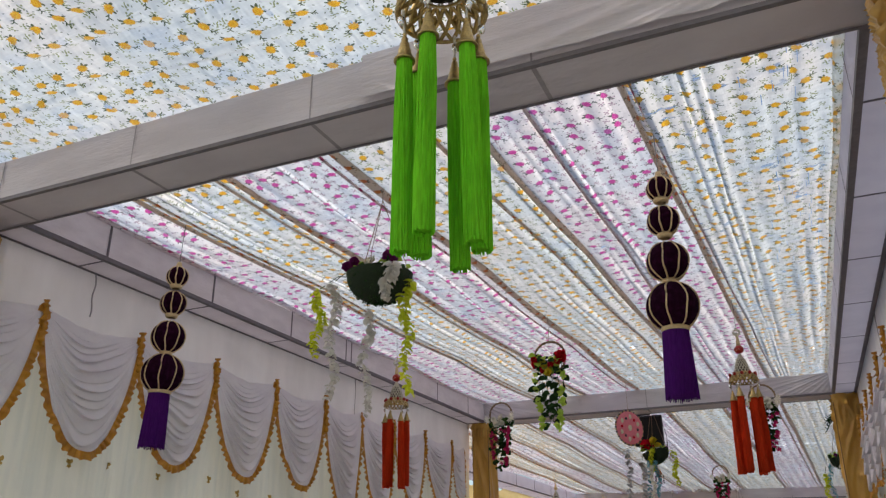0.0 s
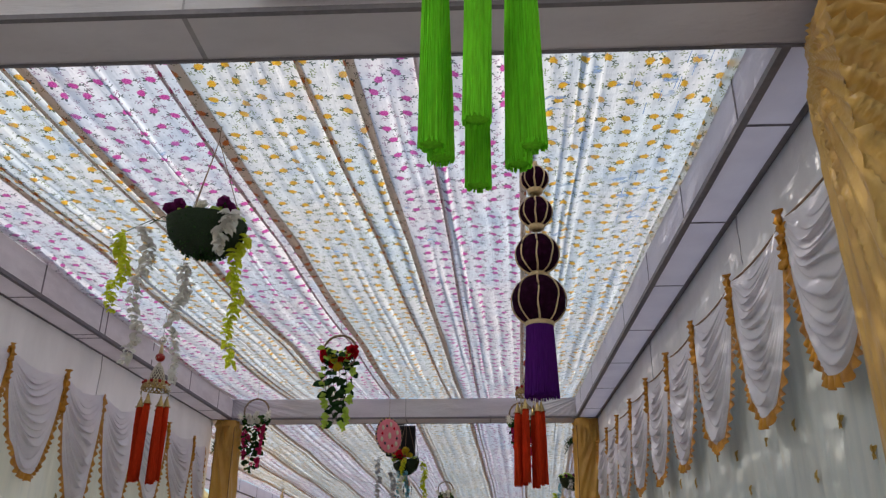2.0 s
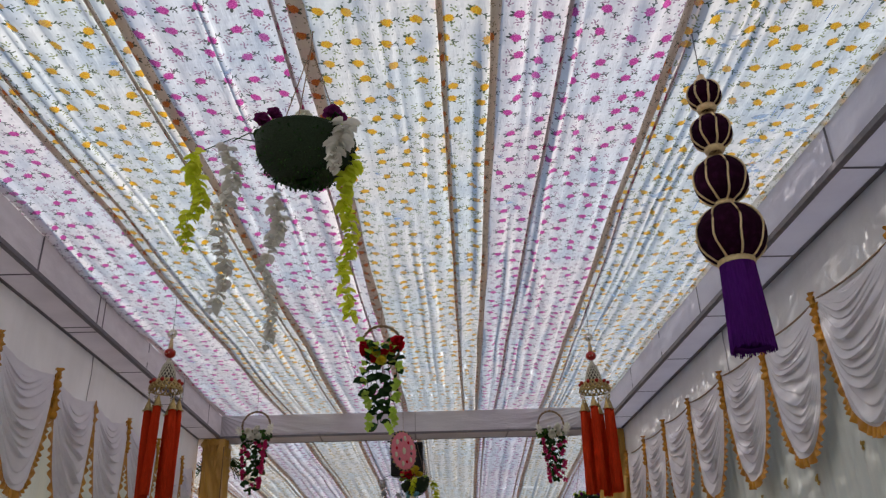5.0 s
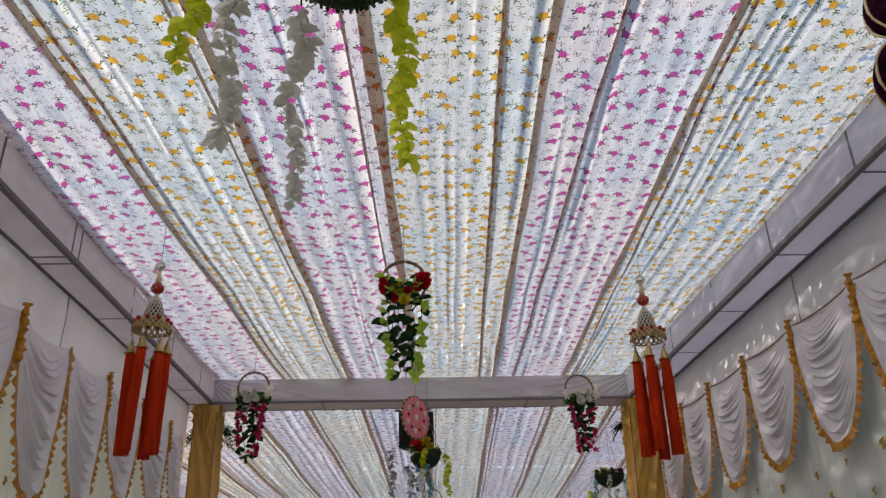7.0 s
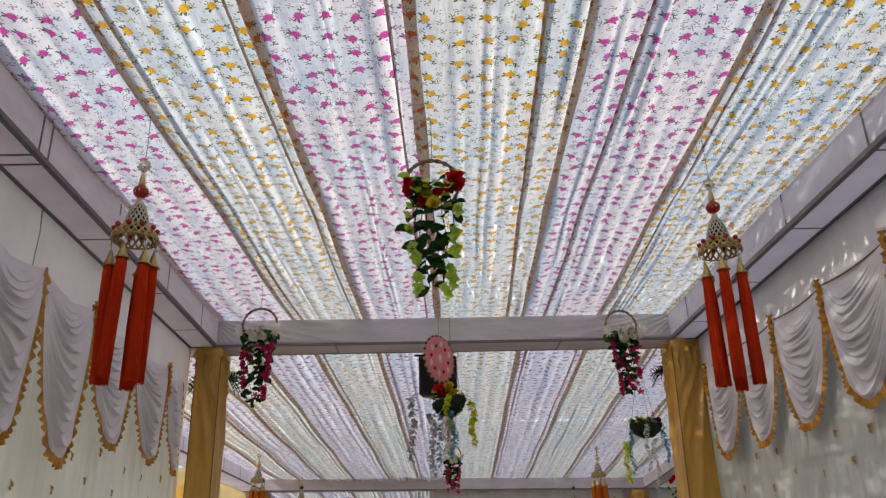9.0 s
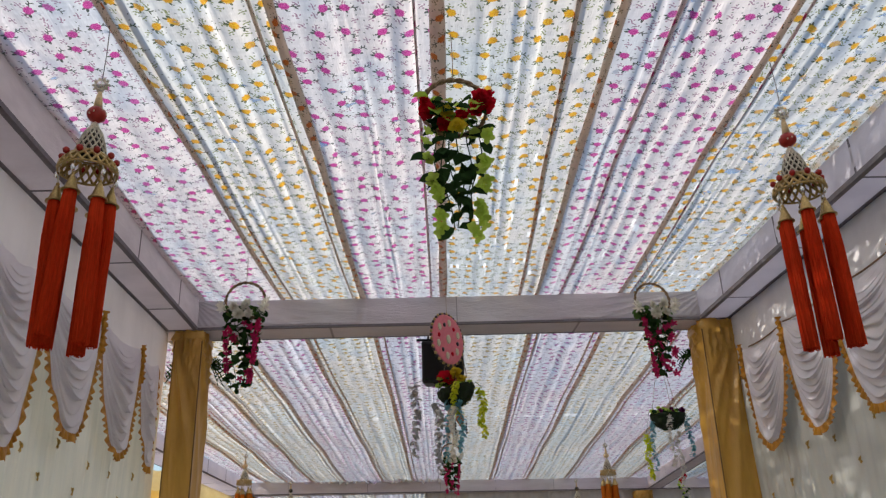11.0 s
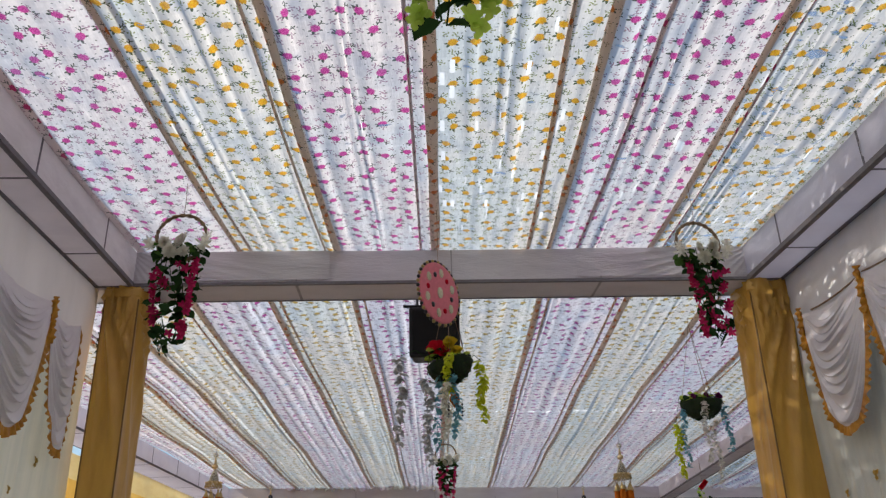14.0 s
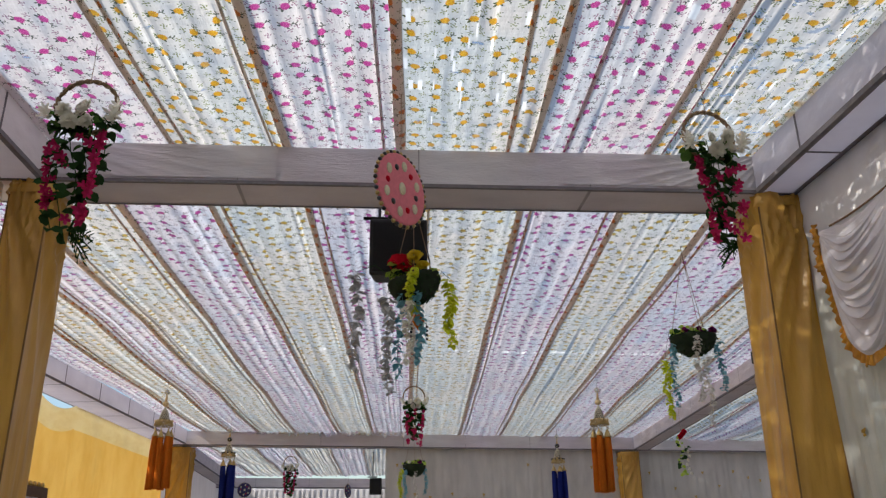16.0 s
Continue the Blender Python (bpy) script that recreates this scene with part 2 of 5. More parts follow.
M_FRILL = plain_cloth("frill_satin", (0.58, 0.27, 0.016), (0.36, 0.14, 0.006), 0.0, (1, 1, 1), 14.0, 0.3, 0.5, 0.0)
M_GOLD_SHEER = plain_cloth("golden_curtain_satin", (0.64, 0.40, 0.11), (0.46, 0.26, 0.06), 0.0, (2, 2, 0.4), 4.0, 0.3, 0.32, 0.0)
M_GOLD = plain_cloth("golden_satin", (0.66, 0.38, 0.07), (0.50, 0.27, 0.045), 0.0, (2, 2, 0.4), 4.0, 0.35, 0.34, 0.0)
M_GOLD_PALE = plain_cloth("pale_golden_voile", (0.88, 0.80, 0.56), (0.80, 0.70, 0.44), 0.5, (1, 1, 2.5), 3.0, 0.5)
M_GOLD_SEAM = plain_cloth("golden_seam", (0.26, 0.14, 0.03), (0.18, 0.09, 0.02), 0.0, (1, 1, 1), 9.0, 0.3)
M_GOLDWALL = plain_cloth("golden_wall_cloth", (0.86, 0.69, 0.32), (0.79, 0.60, 0.24), 0.55, (1, 1, 0.6), 2.5, 0.25)
M_GREYWALL = plain_cloth("far_wall_cloth", (0.60, 0.58, 0.55), (0.46, 0.45, 0.43), 0.0, (1.6, 1.6, 0.5), 2.2, 0.4)
M_FLOOR_BOUNCE = plain("floor_bounce", (0.54, 0.50, 0.45), 0.95, 0, 0.35, 60, 0.5)
M_GROUND = plain("earth", (0.36, 0.30, 0.22), 0.95, 0, 0.4, 2.0, 0.4)
M_BRASS = plain("brass_filigree", (0.62, 0.45, 0.18), 0.32, 0.85, 0.45, 90, 0.6)
M_DARKNET = plain("dark_net_backing", (0.06, 0.05, 0.04), 0.8, 0, 0.4, 200, 0.5)
M_BRASS_PALE = plain("pale_gilt_net", (0.80, 0.74, 0.58), 0.45, 0.2, 0.4, 90, 0.4)
M_MOTIF = plain("gold_thread", (0.66, 0.44, 0.10), 0.5, 0.2, 0.4, 90, 0.4)
M_MIRROR = plain("mirror_bead", (0.88, 0.88, 0.86), 0.08, 1.0, 0.05)
M_GREEN = yarn("green_yarn", (0.30, 0.92, 0.04))
M_RED = yarn("red_yarn", (0.90, 0.075, 0.022))
M_ORANGE = yarn("orange_yarn", (0.85, 0.24, 0.03))
M_BLUE = yarn("navy_yarn", (0.03, 0.045, 0.28))
M_PURPLE = yarn("purple_yarn", (0.13, 0.022, 0.25))
M_VELVET = velvet("plum_velvet", (0.016, 0.0025, 0.011), (0.034, 0.006, 0.026))
M_GILT = plain("gilt_braid", (0.82, 0.62, 0.34), 0.4, 0.3, 0.3, 80, 0.4)
M_REDBEAD = plain("red_bead", (0.42, 0.018, 0.010), 0.3, 0, 0.3, 60)
M_BLACKBEAD = plain("black_bead", (0.02, 0.02, 0.025), 0.3, 0, 0.3, 60)
M_CANE = plain("twisted_cane", (0.36, 0.24, 0.13), 0.7, 0, 0.5, 110, 0.7)
M_POT = plain("dark_green_moss", (0.022, 0.040, 0.016), 0.95, 0, 0.55, 140, 1.0)
M_STRING = plain("string", (0.34, 0.22, 0.14), 0.8)
M_WIRE = plain("thin_wire", (0.25, 0.24, 0.24), 0.5, 0.6)
M_BLACK = plain("black_plastic", (0.012, 0.012, 0.013), 0.5, 0, 0.4, 150, 0.4)
M_GRILLE = plain("speaker_grille", (0.018, 0.018, 0.019), 0.7, 0.3, 0.6, 400, 0.8)
M_LEAF = petals("dark_leaf", (0.020, 0.048, 0.018), (0.045, 0.095, 0.030), 0.25)
M_MIDLEAF = petals("mid_leaf", (0.06, 0.14, 0.03), (0.14, 0.24, 0.06), 0.4)
M_LIMELEAF = petals("lime_leaf", (0.42, 0.62, 0.07), (0.60, 0.74, 0.16), 0.5)
M_LIME = petals("lime_blossom", (0.72, 0.80, 0.04), (0.82, 0.84, 0.12), 0.6)
M_WHITEB = petals("white_blossom", (0.86, 0.84, 0.78), (0.72, 0.70, 0.65), 0.5)
M_CREAM = petals("cream_flower", (0.92, 0.90, 0.82), (0.84, 0.82, 0.70), 0.5)
M_GREYLEAF = petals("grey_leaf", (0.46, 0.47, 0.46), (0.62, 0.62, 0.63), 0.45)
M_TEAL = petals("teal_blossom", (0.18, 0.44, 0.52), (0.30, 0.58, 0.66), 0.45)
M_ROSE = petals("red_rose", (0.74, 0.020, 0.045), (0.55, 0.010, 0.028), 0.5)
M_YROSE = petals("yellow_rose", (0.85, 0.68, 0.04), (0.74, 0.60, 0.08), 0.45)
M_MAGENTA = petals("magenta_blossom", (0.70, 0.05, 0.17), (0.40, 0.015, 0.09), 0.45)
M_PURPLEB = petals("plum_blossom", (0.22, 0.03, 0.16), (0.14, 0.02, 0.08), 0.3)
M_PINKDISC = plain("pink_felt", (0.80, 0.22, 0.27), 0.8, 0, 0.15, 30, 0.3)
M_DARKDISC = plain("indigo_felt", (0.05, 0.04, 0.14), 0.8, 0, 0.3, 30, 0.3)
M_CREAMMOTIF = plain("cream_embroidery", (0.74, 0.68, 0.48), 0.7, 0, 0.3, 90, 0.5)
M_BROWN = plain("brown_carved_wood", (0.10, 0.045, 0.025), 0.6, 0, 0.4, 40, 0.6)


# ---------------------------------------------------------------- shapes
class Shape:
    """Collects vertices and faces of one mesh."""

    def __init__(self):
        self.v, self.f, self.m, self.uv = [], [], [], None

    def add(self, verts, faces, mat=0):
        k = len(self.v)
        self.v += [tuple(p) for p in verts]
        self.f += [tuple(i + k for i in f) for f in faces]
        self.m += [mat] * len(faces)
        return self

    def grid(self, rows, mat=0, closed=False):
        """rows: equal lists of points."""
        n, k = len(rows[0]), len(rows)
        faces = []
        for i in range(k - 1):
            for j in range(n if closed else n - 1):
                a, b = i * n + j, i * n + (j + 1) % n
                faces.append((a, b, b + n, a + n))
        return self.add([p for r in rows for p in r], faces, mat)

    def lathe(self, profile, n=16, at=(0, 0, 0), mat=0, flute=0.0):
        rows = []
        for r, z in profile:
            rows.append([(at[0] + r * (1 + flute * (j % 2)) * math.cos(2 * math.pi * j / n), at[1] + r * (1 + flute * (j % 2)) * math.sin(2 * math.pi * j / n), at[2] + z) for j in range(n)])
        return self.grid(rows, mat, True)

    def ball(self, c, r, n=12, k=8, mat=0, squash=1.0):
        return self.lathe([(max(1e-4, r * math.sin(math.pi * i / k)), -r * squash * math.cos(math.pi * i / k)) for i in range(k + 1)], n, c, mat)

    def tube(self, pts, r, n=6, mat=0, ends=True):
        pts = [Vector(p) for p in pts]
        rad = r if isinstance(r, (list, tuple)) else [r] * len(pts)
        rows = []
        for i, p in enumerate(pts):
            d = (pts[min(i + 1, len(pts) - 1)] - pts[max(i - 1, 0)]).normalized()
            a = d.cross(Vector((0, 0, 1)) if abs(d.z) < 0.9 else Vector((1, 0, 0))).normalized()
            b = d.cross(a)
            rows.append([p + rad[i] * (a * math.cos(2 * math.pi * j / n) + b * math.sin(2 * math.pi * j / n)) for j in range(n)])
        k = len(self.v)
        self.grid(rows, mat, True)
        if ends:
            self.f += [tuple(k + j for j in range(n)), tuple(k + (len(pts) - 1) * n + j for j in reversed(range(n)))]
            self.m += [mat, mat]
        return self

    def box(self, lo, hi, mat=0):
        x0, y0, z0 = lo
        x1, y1, z1 = hi
        return self.add([(x0, y0, z0), (x1, y0, z0), (x1, y1, z0), (x0, y1, z0), (x0, y0, z1), (x1, y0, z1), (x1, y1, z1), (x0, y1, z1)],
                        [(0, 3, 2, 1), (4, 5, 6, 7), (0, 1, 5, 4), (1, 2, 6, 5), (2, 3, 7, 6), (3, 0, 4, 7)], mat)

    def leaf(self, c, way, up, length, width, mat=0, cup=0.2):
        """A pointed, cupped leaf or petal from c along way."""
        c, way = Vector(c), Vector(way).normalized()
        side = way.cross(Vector(up))
        side = side.normalized() if side.length > 1e-4 else Vector((1, 0, 0))
        nrm = side.cross(way)
        pts = [c]
        for s, w in ((0.3, 0.8), (0.62, 1.0), (0.88, 0.6)):
            mid = c + way * length * s - nrm * cup * length * s * s
            pts += [mid + side * width * w * 0.5 + nrm * width * 0.18, mid, mid - side * width * w * 0.5 + nrm * width * 0.18]
        pts.append(c + way * length - nrm * cup * length)
        f = [(0, 1, 2), (0, 2, 3), (1, 4, 5, 2), (2, 5, 6, 3), (4, 7, 8, 5), (5, 8, 9, 6), (7, 10, 8), (8, 10, 9)]
        return self.add(pts, f, mat)

    def mesh(self, name, mats, smooth=True):
        me = bpy.data.meshes.new(name)
        me.from_pydata(self.v, [], self.f)
        for m in mats if isinstance(mats, (list, tuple)) else [mats]:
            me.materials.append(m)
        me.polygons.foreach_set("material_index", self.m)
        if self.uv:
            layer = me.uv_layers.new(name="cloth")
            idx = np.empty(len(me.loops), dtype=np.int32)
            me.loops.foreach_get("vertex_index", idx)
            layer.data.foreach_set("uv", np.array(self.uv, dtype=np.float32)[idx].ravel())
        if smooth:
            me.polygons.foreach_set("use_smooth", [True] * len(me.polygons))
        me.update()
        return me


def part(name, shape, mats, parent=None, label="", smooth=True):
    """One mesh, linked under its thing or part (or at top level)."""
    data = shape.mesh(name, mats, smooth) if isinstance(shape, Shape) else shape
    ob = new(name, data)
    if parent is not None:
        ob.parent = parent
    return tagged(ob, label)


def again(name, data, parent, m):
    """One more piece on mesh data that others share."""
    ob = new(name, data)
    ob.parent = parent
    ob.matrix_basis = m
    return ob


def thing(name, at, label, category, group=""):
    ob = new(name)
    ob.empty_display_size = 0.1
    ob.matrix_basis = pose(*at)
    return tagged(ob, label, category, group)


def bevelled(ob, w, seg=2):
    b = ob.modifiers.new("bevel", "BEVEL")
    b.width, b.segments = w, seg
    return ob


# ---------------------------------------------------------------- measures of the place
Z_BEAM, BEAM_H, BEAM_W = 3.75, 0.29, 0.40
Y_B1, Y_B2 = -8.98, 0.0
X_IN, X_WALL = 2.50, 2.87
SLOPE2 = -0.036


def z2(y):
    """Fall of the second bay's roof."""
    return SLOPE2 * (y - 0.42)


def left2(y):
    return -4.75 + 0.08 * (y - 6)


def right2(y):
    return 5.18 + 0.06 * (y - 6)


def far2(x):
    return 12.14 + 0.119 * (x + 4.18)


# ---------------------------------------------------------------- ground, floor
part("ground", Shape().grid([[(x, y, -0.02 - 0.002 * abs(x)) for x in (-300, -40, -8, 0, 8, 40, 300)] for y in (-300, -40, -15, 0, 22, 60, 300)]), M_GROUND)
tagged(bpy.data.objects["ground"], "bare brown earth round the tent", "ground", kind="structure")
# floor out of view; pale tone chosen to bounce light onto walls and beams
part("floor", Shape().grid([[(-9 + i * 0.9, -15.5 + j * 1.0, 0.004 * math.sin(i * 1.7 + j)) for i in range(21)] for j in range(39)]), M_FLOOR_BOUNCE)
tagged(bpy.data.objects["floor"], "unseen floor, kept pale to bounce light up", "floor", kind="structure")


# ---------------------------------------------------------------- cloth ceilings
def folds(width, rnd, fine=1.0):
    """A row of soft pleats over one width: positions and depths."""
    out, x = [], 0.0
    while x < width - 0.02:
        w = min(rnd.choice((0.05, 0.08, 0.11, 0.14, 0.18)) * rnd.uniform(0.8, 1.25) * fine, width - x)
        out.append((x, w, rnd.uniform(0.020, 0.062) * min(1, w / 0.08), rnd.uniform(0, 6.3)))
        x += w
    return out


def ceiling(name, label, strips, near, far, y0, y1, zfun, ny, seed, swap=False, fine=1.0, slits=0, spark=0.0, muted=False, lines=(), deep=1.0, seams=()):
    """Printed lengths side by side. near/far: borders of the lengths at y0 and y1; strips: 0 yellow, 1 pink, 4 yellow
    with dapple pinholes.
    """
    rnd = random.Random(seed)
    sh = Shape()
    sh.uv = []
    for k, kind in enumerate(strips):
        width = near[k + 1] - near[k]
        fs = folds(width, rnd, fine)
        us = []
        for x, w, d, ph in fs:
            for i in range(7):
                us.append((x + w * i / 7, d, ph, i / 7))
        us.append((width, 0.01, 0.0, 0.0))
        rows, arc, u_off, v_off = [], 0.0, rnd.uniform(0, 3), rnd.uniform(0, 3)
        arcs = []
        last = None
        for x, d, ph, s in us:
            h = -d * deep * math.sin(math.pi * s) ** 0.8 if s > 0 else 0.0
            if last:
                arc += math.hypot(x - last[0], h - last[1]) * 1.12
            arcs.append(arc)
            last = (x, h)
        for j in range(ny + 1):
            v = j / ny
            a = near[k] + (far[k] - near[k]) * v
            b = near[k + 1] + (far[k + 1] - near[k + 1]) * v
            row = []
            for i, (x, d, ph, s) in enumerate(us):
                f = x / width
                live = 0.65 + 0.5 * math.sin(ph + v * 7.0 + 1.3 * math.sin(ph * 3 + v * 17))
                h = -d * deep * live * math.sin(math.pi * s) ** 0.8 if s > 0 else 0.0
                wav = 0.006 * math.sin(ph * 2 + v * 23)
                px = a + (b - a) * f + wav * (0 < f < 1)
                y = y0 + ((y1(px) if callable(y1) else y1) - y0) * v
                sag = 0.035 * abs(math.sin(v * math.pi * 3)) + 0.012 * math.sin(f * math.pi)
                p = (px, y, zfun(y) + h - sag)
                row.append((p[1], p[0], p[2]) if swap else p)
            rows.append(row)
        first, nu = len(sh.f), len(us) - 1
        sh.grid(rows, kind)
        gone = set()
        if slits and k == len(strips) - 1:
            # small gaps between stitches near the beam
            for _ in range(slits):
                gone.add(first + rnd.randrange(4, ny - 3) * nu + rnd.randrange(int(nu * 0.55), int(nu * 0.86)))
        if spark:
            # lacing line across the cloth: brighter print-free voile stands in for its daylight dots
            often = 0.42 if k in (8, 9, 10) else 0.16 if k in (5, 6, 7) else 0.03
            for i in range(nu):
                if rnd.random() < often:
                    sh.m[first + int(ny * spark) * nu + i] = 5
        if slits:
            # scattered sun glints put in as brighter voile, towards the cross beam
            for _ in range((0, 3, 3, 34, 8, 26)[k]):
                sh.m[first + int(ny * rnd.triangular(0.62, 0.97, 0.9)) * nu + rnd.randrange(nu)] = 5
        length = abs((y1(0) if callable(y1) else y1) - y0)
        grow = (far[k + 1] - far[k]) / width - 1
        sh.uv += [(u_off + arcs[i] * (1 + grow * j / ny), v_off + length * 1.03 * j / ny) for j in range(ny + 1) for i in range(len(us))]
        for q in sorted(gone):
            a, b, c, d = sh.f[q]
            n0 = len(sh.v)
            for p, r, t in ((a, b, 0.36), (a, b, 0.58), (d, c, 0.58), (d, c, 0.36)):
                sh.v.append(tuple(Vector(sh.v[p]).lerp(Vector(sh.v[r]), t)))
                sh.uv.append(sh.uv[p])
            sh.f[q] = (a, n0, n0 + 3, d)
            sh.f.append((n0 + 1, b, c, n0 + 2))
            sh.m.append(kind)
    flat = len(sh.f)
    # rolled double seams between the lengths, hanging a little lower; then single folded lines inside them
    rolls = []
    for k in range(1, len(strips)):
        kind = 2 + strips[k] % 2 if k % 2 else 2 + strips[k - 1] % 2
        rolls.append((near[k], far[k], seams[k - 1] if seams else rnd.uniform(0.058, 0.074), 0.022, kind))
        if not lines:
            side = rnd.choice((-1, 1)) * rnd.uniform(0.08, 0.11)
            rolls.append((near[k] + side, far[k] + side, rnd.uniform(0.02, 0.03), 0.014, kind))
    rolls += [(a, b, w, 0.016, kind) for a, b, w, kind in lines]
    for q, (a, b, wide, drop, kind) in enumerate(rolls):
        rows = []
        off = rnd.uniform(0, 3)
        for j in range(ny + 1):
            v = j / ny
            x = a + (b - a) * v + 0.003 * math.sin(v * 9 + q)
            y = y0 + ((y1(x) if callable(y1) else y1) - y0) * v
            z = zfun(y) - 0.035 * abs(math.sin(v * math.pi * 3)) - 0.02
            w = wide * (1 + 0.12 * math.sin(v * 31 + q * 2))
            row = []
            for i in range(6):
                c = math.pi * i / 5
                p = (x + w * 0.5 * math.cos(c), y, z + 0.015 - drop * math.sin(c))
                row.append((p[1], p[0], p[2]) if swap else p)
            rows.append(row)
        sh.grid(rows, kind)
        sh.uv += [(off + i * 0.03, off + 9.0 * j / ny) for j in range(ny + 1) for i in range(6)]
    if not swap:
        sh.f[:flat] = [f[::-1] for f in sh.f[:flat]]
    ob = part(name, sh, [M_YELLOW2 if muted else M_YELLOW, M_PINK2 if muted else M_PINK, M_SEAM_Y, M_SEAM_P, M_YELLOW_DAPPLE, M_GLINT])
    return tagged(ob, label, "ceiling", kind="structure")


near1 = [-2.62, -2.10, -1.28, -0.45, 0.48, 1.40, 2.62]
far1 = [-2.62, -1.72, -0.90, -0.075, 0.89, 1.77, 2.62]
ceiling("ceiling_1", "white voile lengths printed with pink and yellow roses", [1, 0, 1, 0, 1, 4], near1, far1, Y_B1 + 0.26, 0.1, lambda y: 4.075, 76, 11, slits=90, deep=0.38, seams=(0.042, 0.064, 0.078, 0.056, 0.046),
        lines=[(0.20, 0.71, 0.034, 2), (0.84, 1.13, 0.030, 3), (-0.56, -0.20, 0.022, 3), (1.44, 1.88, 0.018, 3), (-1.38, -1.0, 0.020, 2), (-2.02, -1.62, 0.024, 2), (-2.53, -2.53, 0.075, 3), (2.53, 2.53, 0.06, 0)])
near2 = [-5.25, -4.45, -3.75, -3.2, -2.4, -1.67, -0.86, 0.06, 0.93, 1.80, 2.63, 3.45, 4.25, 4.85]
far2b = [-4.22, -3.95, -3.45, -2.85, -2.07, -1.15, -0.41, 0.40, 1.52, 2.46, 3.45, 4.40, 5.15, 5.65]
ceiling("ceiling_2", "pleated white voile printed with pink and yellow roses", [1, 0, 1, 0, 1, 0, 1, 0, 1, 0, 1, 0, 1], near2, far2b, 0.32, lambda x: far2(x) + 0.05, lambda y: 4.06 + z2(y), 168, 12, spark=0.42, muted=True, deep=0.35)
ceiling("ceiling_0", "white voile printed with yellow roses", [0, 0, 0], [-12.9, -11.6, -10.3, -8.85], [-12.9, -11.6, -10.3, -8.85], -2.9, 2.9, lambda y: 4.09, 50, 13, True, 1.6, deep=0.6)
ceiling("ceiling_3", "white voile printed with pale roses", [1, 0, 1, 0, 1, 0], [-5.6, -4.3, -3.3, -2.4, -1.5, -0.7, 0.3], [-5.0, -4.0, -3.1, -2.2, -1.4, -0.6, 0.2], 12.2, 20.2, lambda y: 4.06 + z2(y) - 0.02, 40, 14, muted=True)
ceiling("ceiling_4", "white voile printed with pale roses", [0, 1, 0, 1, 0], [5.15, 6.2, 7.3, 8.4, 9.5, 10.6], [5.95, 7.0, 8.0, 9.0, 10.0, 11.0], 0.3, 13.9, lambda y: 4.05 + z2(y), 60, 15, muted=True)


# ---------------------------------------------------------------- beams wrapped in cloth
def beam(name, a, b, za, zb, w, h, label, joints, side=1, cloth=None, rim=0.022):
    """A boxed beam from a to b (its near lower edge); its width lies to the side; wrapped cloth with tape at the joints."""
    a, b = Vector((*a, za)), Vector((*b, zb))
    d = b - a
    n = max(2, int(d.length / 0.15))
    across = Vector((-d.y, d.x, 0)).normalized() * w * side
    rnd = random.Random(name)
    rows = []
    for i in range(n + 1):
        p = a + d * i / n
        bow = 0.004 * math.sin(i * 0.9) + rnd.uniform(-0.003, 0.003)
        up = Vector((0, 0, h))
        ring = []
        for s, t in ((0, 0), (0.5, -0.012 * 0), (1, 0), (1, 0.5), (1, 1), (0.5, 1), (0, 1), (0, 0.66), (0, 0.33)):
            ring.append(p + across * (s - (bow / w if 0 < t < 1 and s == 0 else 0)) + up * t)
        rows.append(ring)
    sh = Shape().grid(rows, 0, True)
    k = len(sh.v)
    sh.f += [tuple(range(9)), tuple(range(k - 1, k - 10, -1))]
    sh.m += [0, 0]
    ob = tagged(part(name, sh, cloth or M_BEAM, smooth=False), label, "beam", kind="structure")
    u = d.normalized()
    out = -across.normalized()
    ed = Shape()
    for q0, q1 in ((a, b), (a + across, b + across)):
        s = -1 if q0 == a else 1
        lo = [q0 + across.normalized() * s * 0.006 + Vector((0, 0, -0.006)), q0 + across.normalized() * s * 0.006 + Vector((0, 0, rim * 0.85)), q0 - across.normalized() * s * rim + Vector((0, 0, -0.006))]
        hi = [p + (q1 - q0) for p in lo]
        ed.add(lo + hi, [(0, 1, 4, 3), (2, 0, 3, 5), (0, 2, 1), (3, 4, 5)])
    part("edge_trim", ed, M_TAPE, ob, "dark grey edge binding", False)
    for t in joints:
        p = a + u * t
        tp = Shape()
        for e in (0.012,):
            f0, f1 = p - u * e, p + u * e
            lift = out * 0.004
            if not cloth:
                f0, f1 = p - u * 0.005, p + u * 0.005
            tp.add([f0 + lift, f1 + lift, f1 + lift + Vector((0, 0, h)), f0 + lift + Vector((0, 0, h))], [(0, 1, 2, 3)])
            f0, f1 = p - u * e, p + u * e
            dn = Vector((0, 0, -0.004))
            tp.add([f0 + dn, f1 + dn, f1 + across + dn, f0 + across + dn], [(0, 1, 2, 3)])
        part("joint", tp, M_JOINT_DARK if cloth else M_JOINT, ob, "", False)
    return ob


beam_1 = beam("beam_1", (-3.3, Y_B1), (3.3, Y_B1), Z_BEAM, Z_BEAM, 0.33, BEAM_H, "cloth-wrapped cross beam between two draped posts", [0.9, 2.0, 3.23, 4.45])
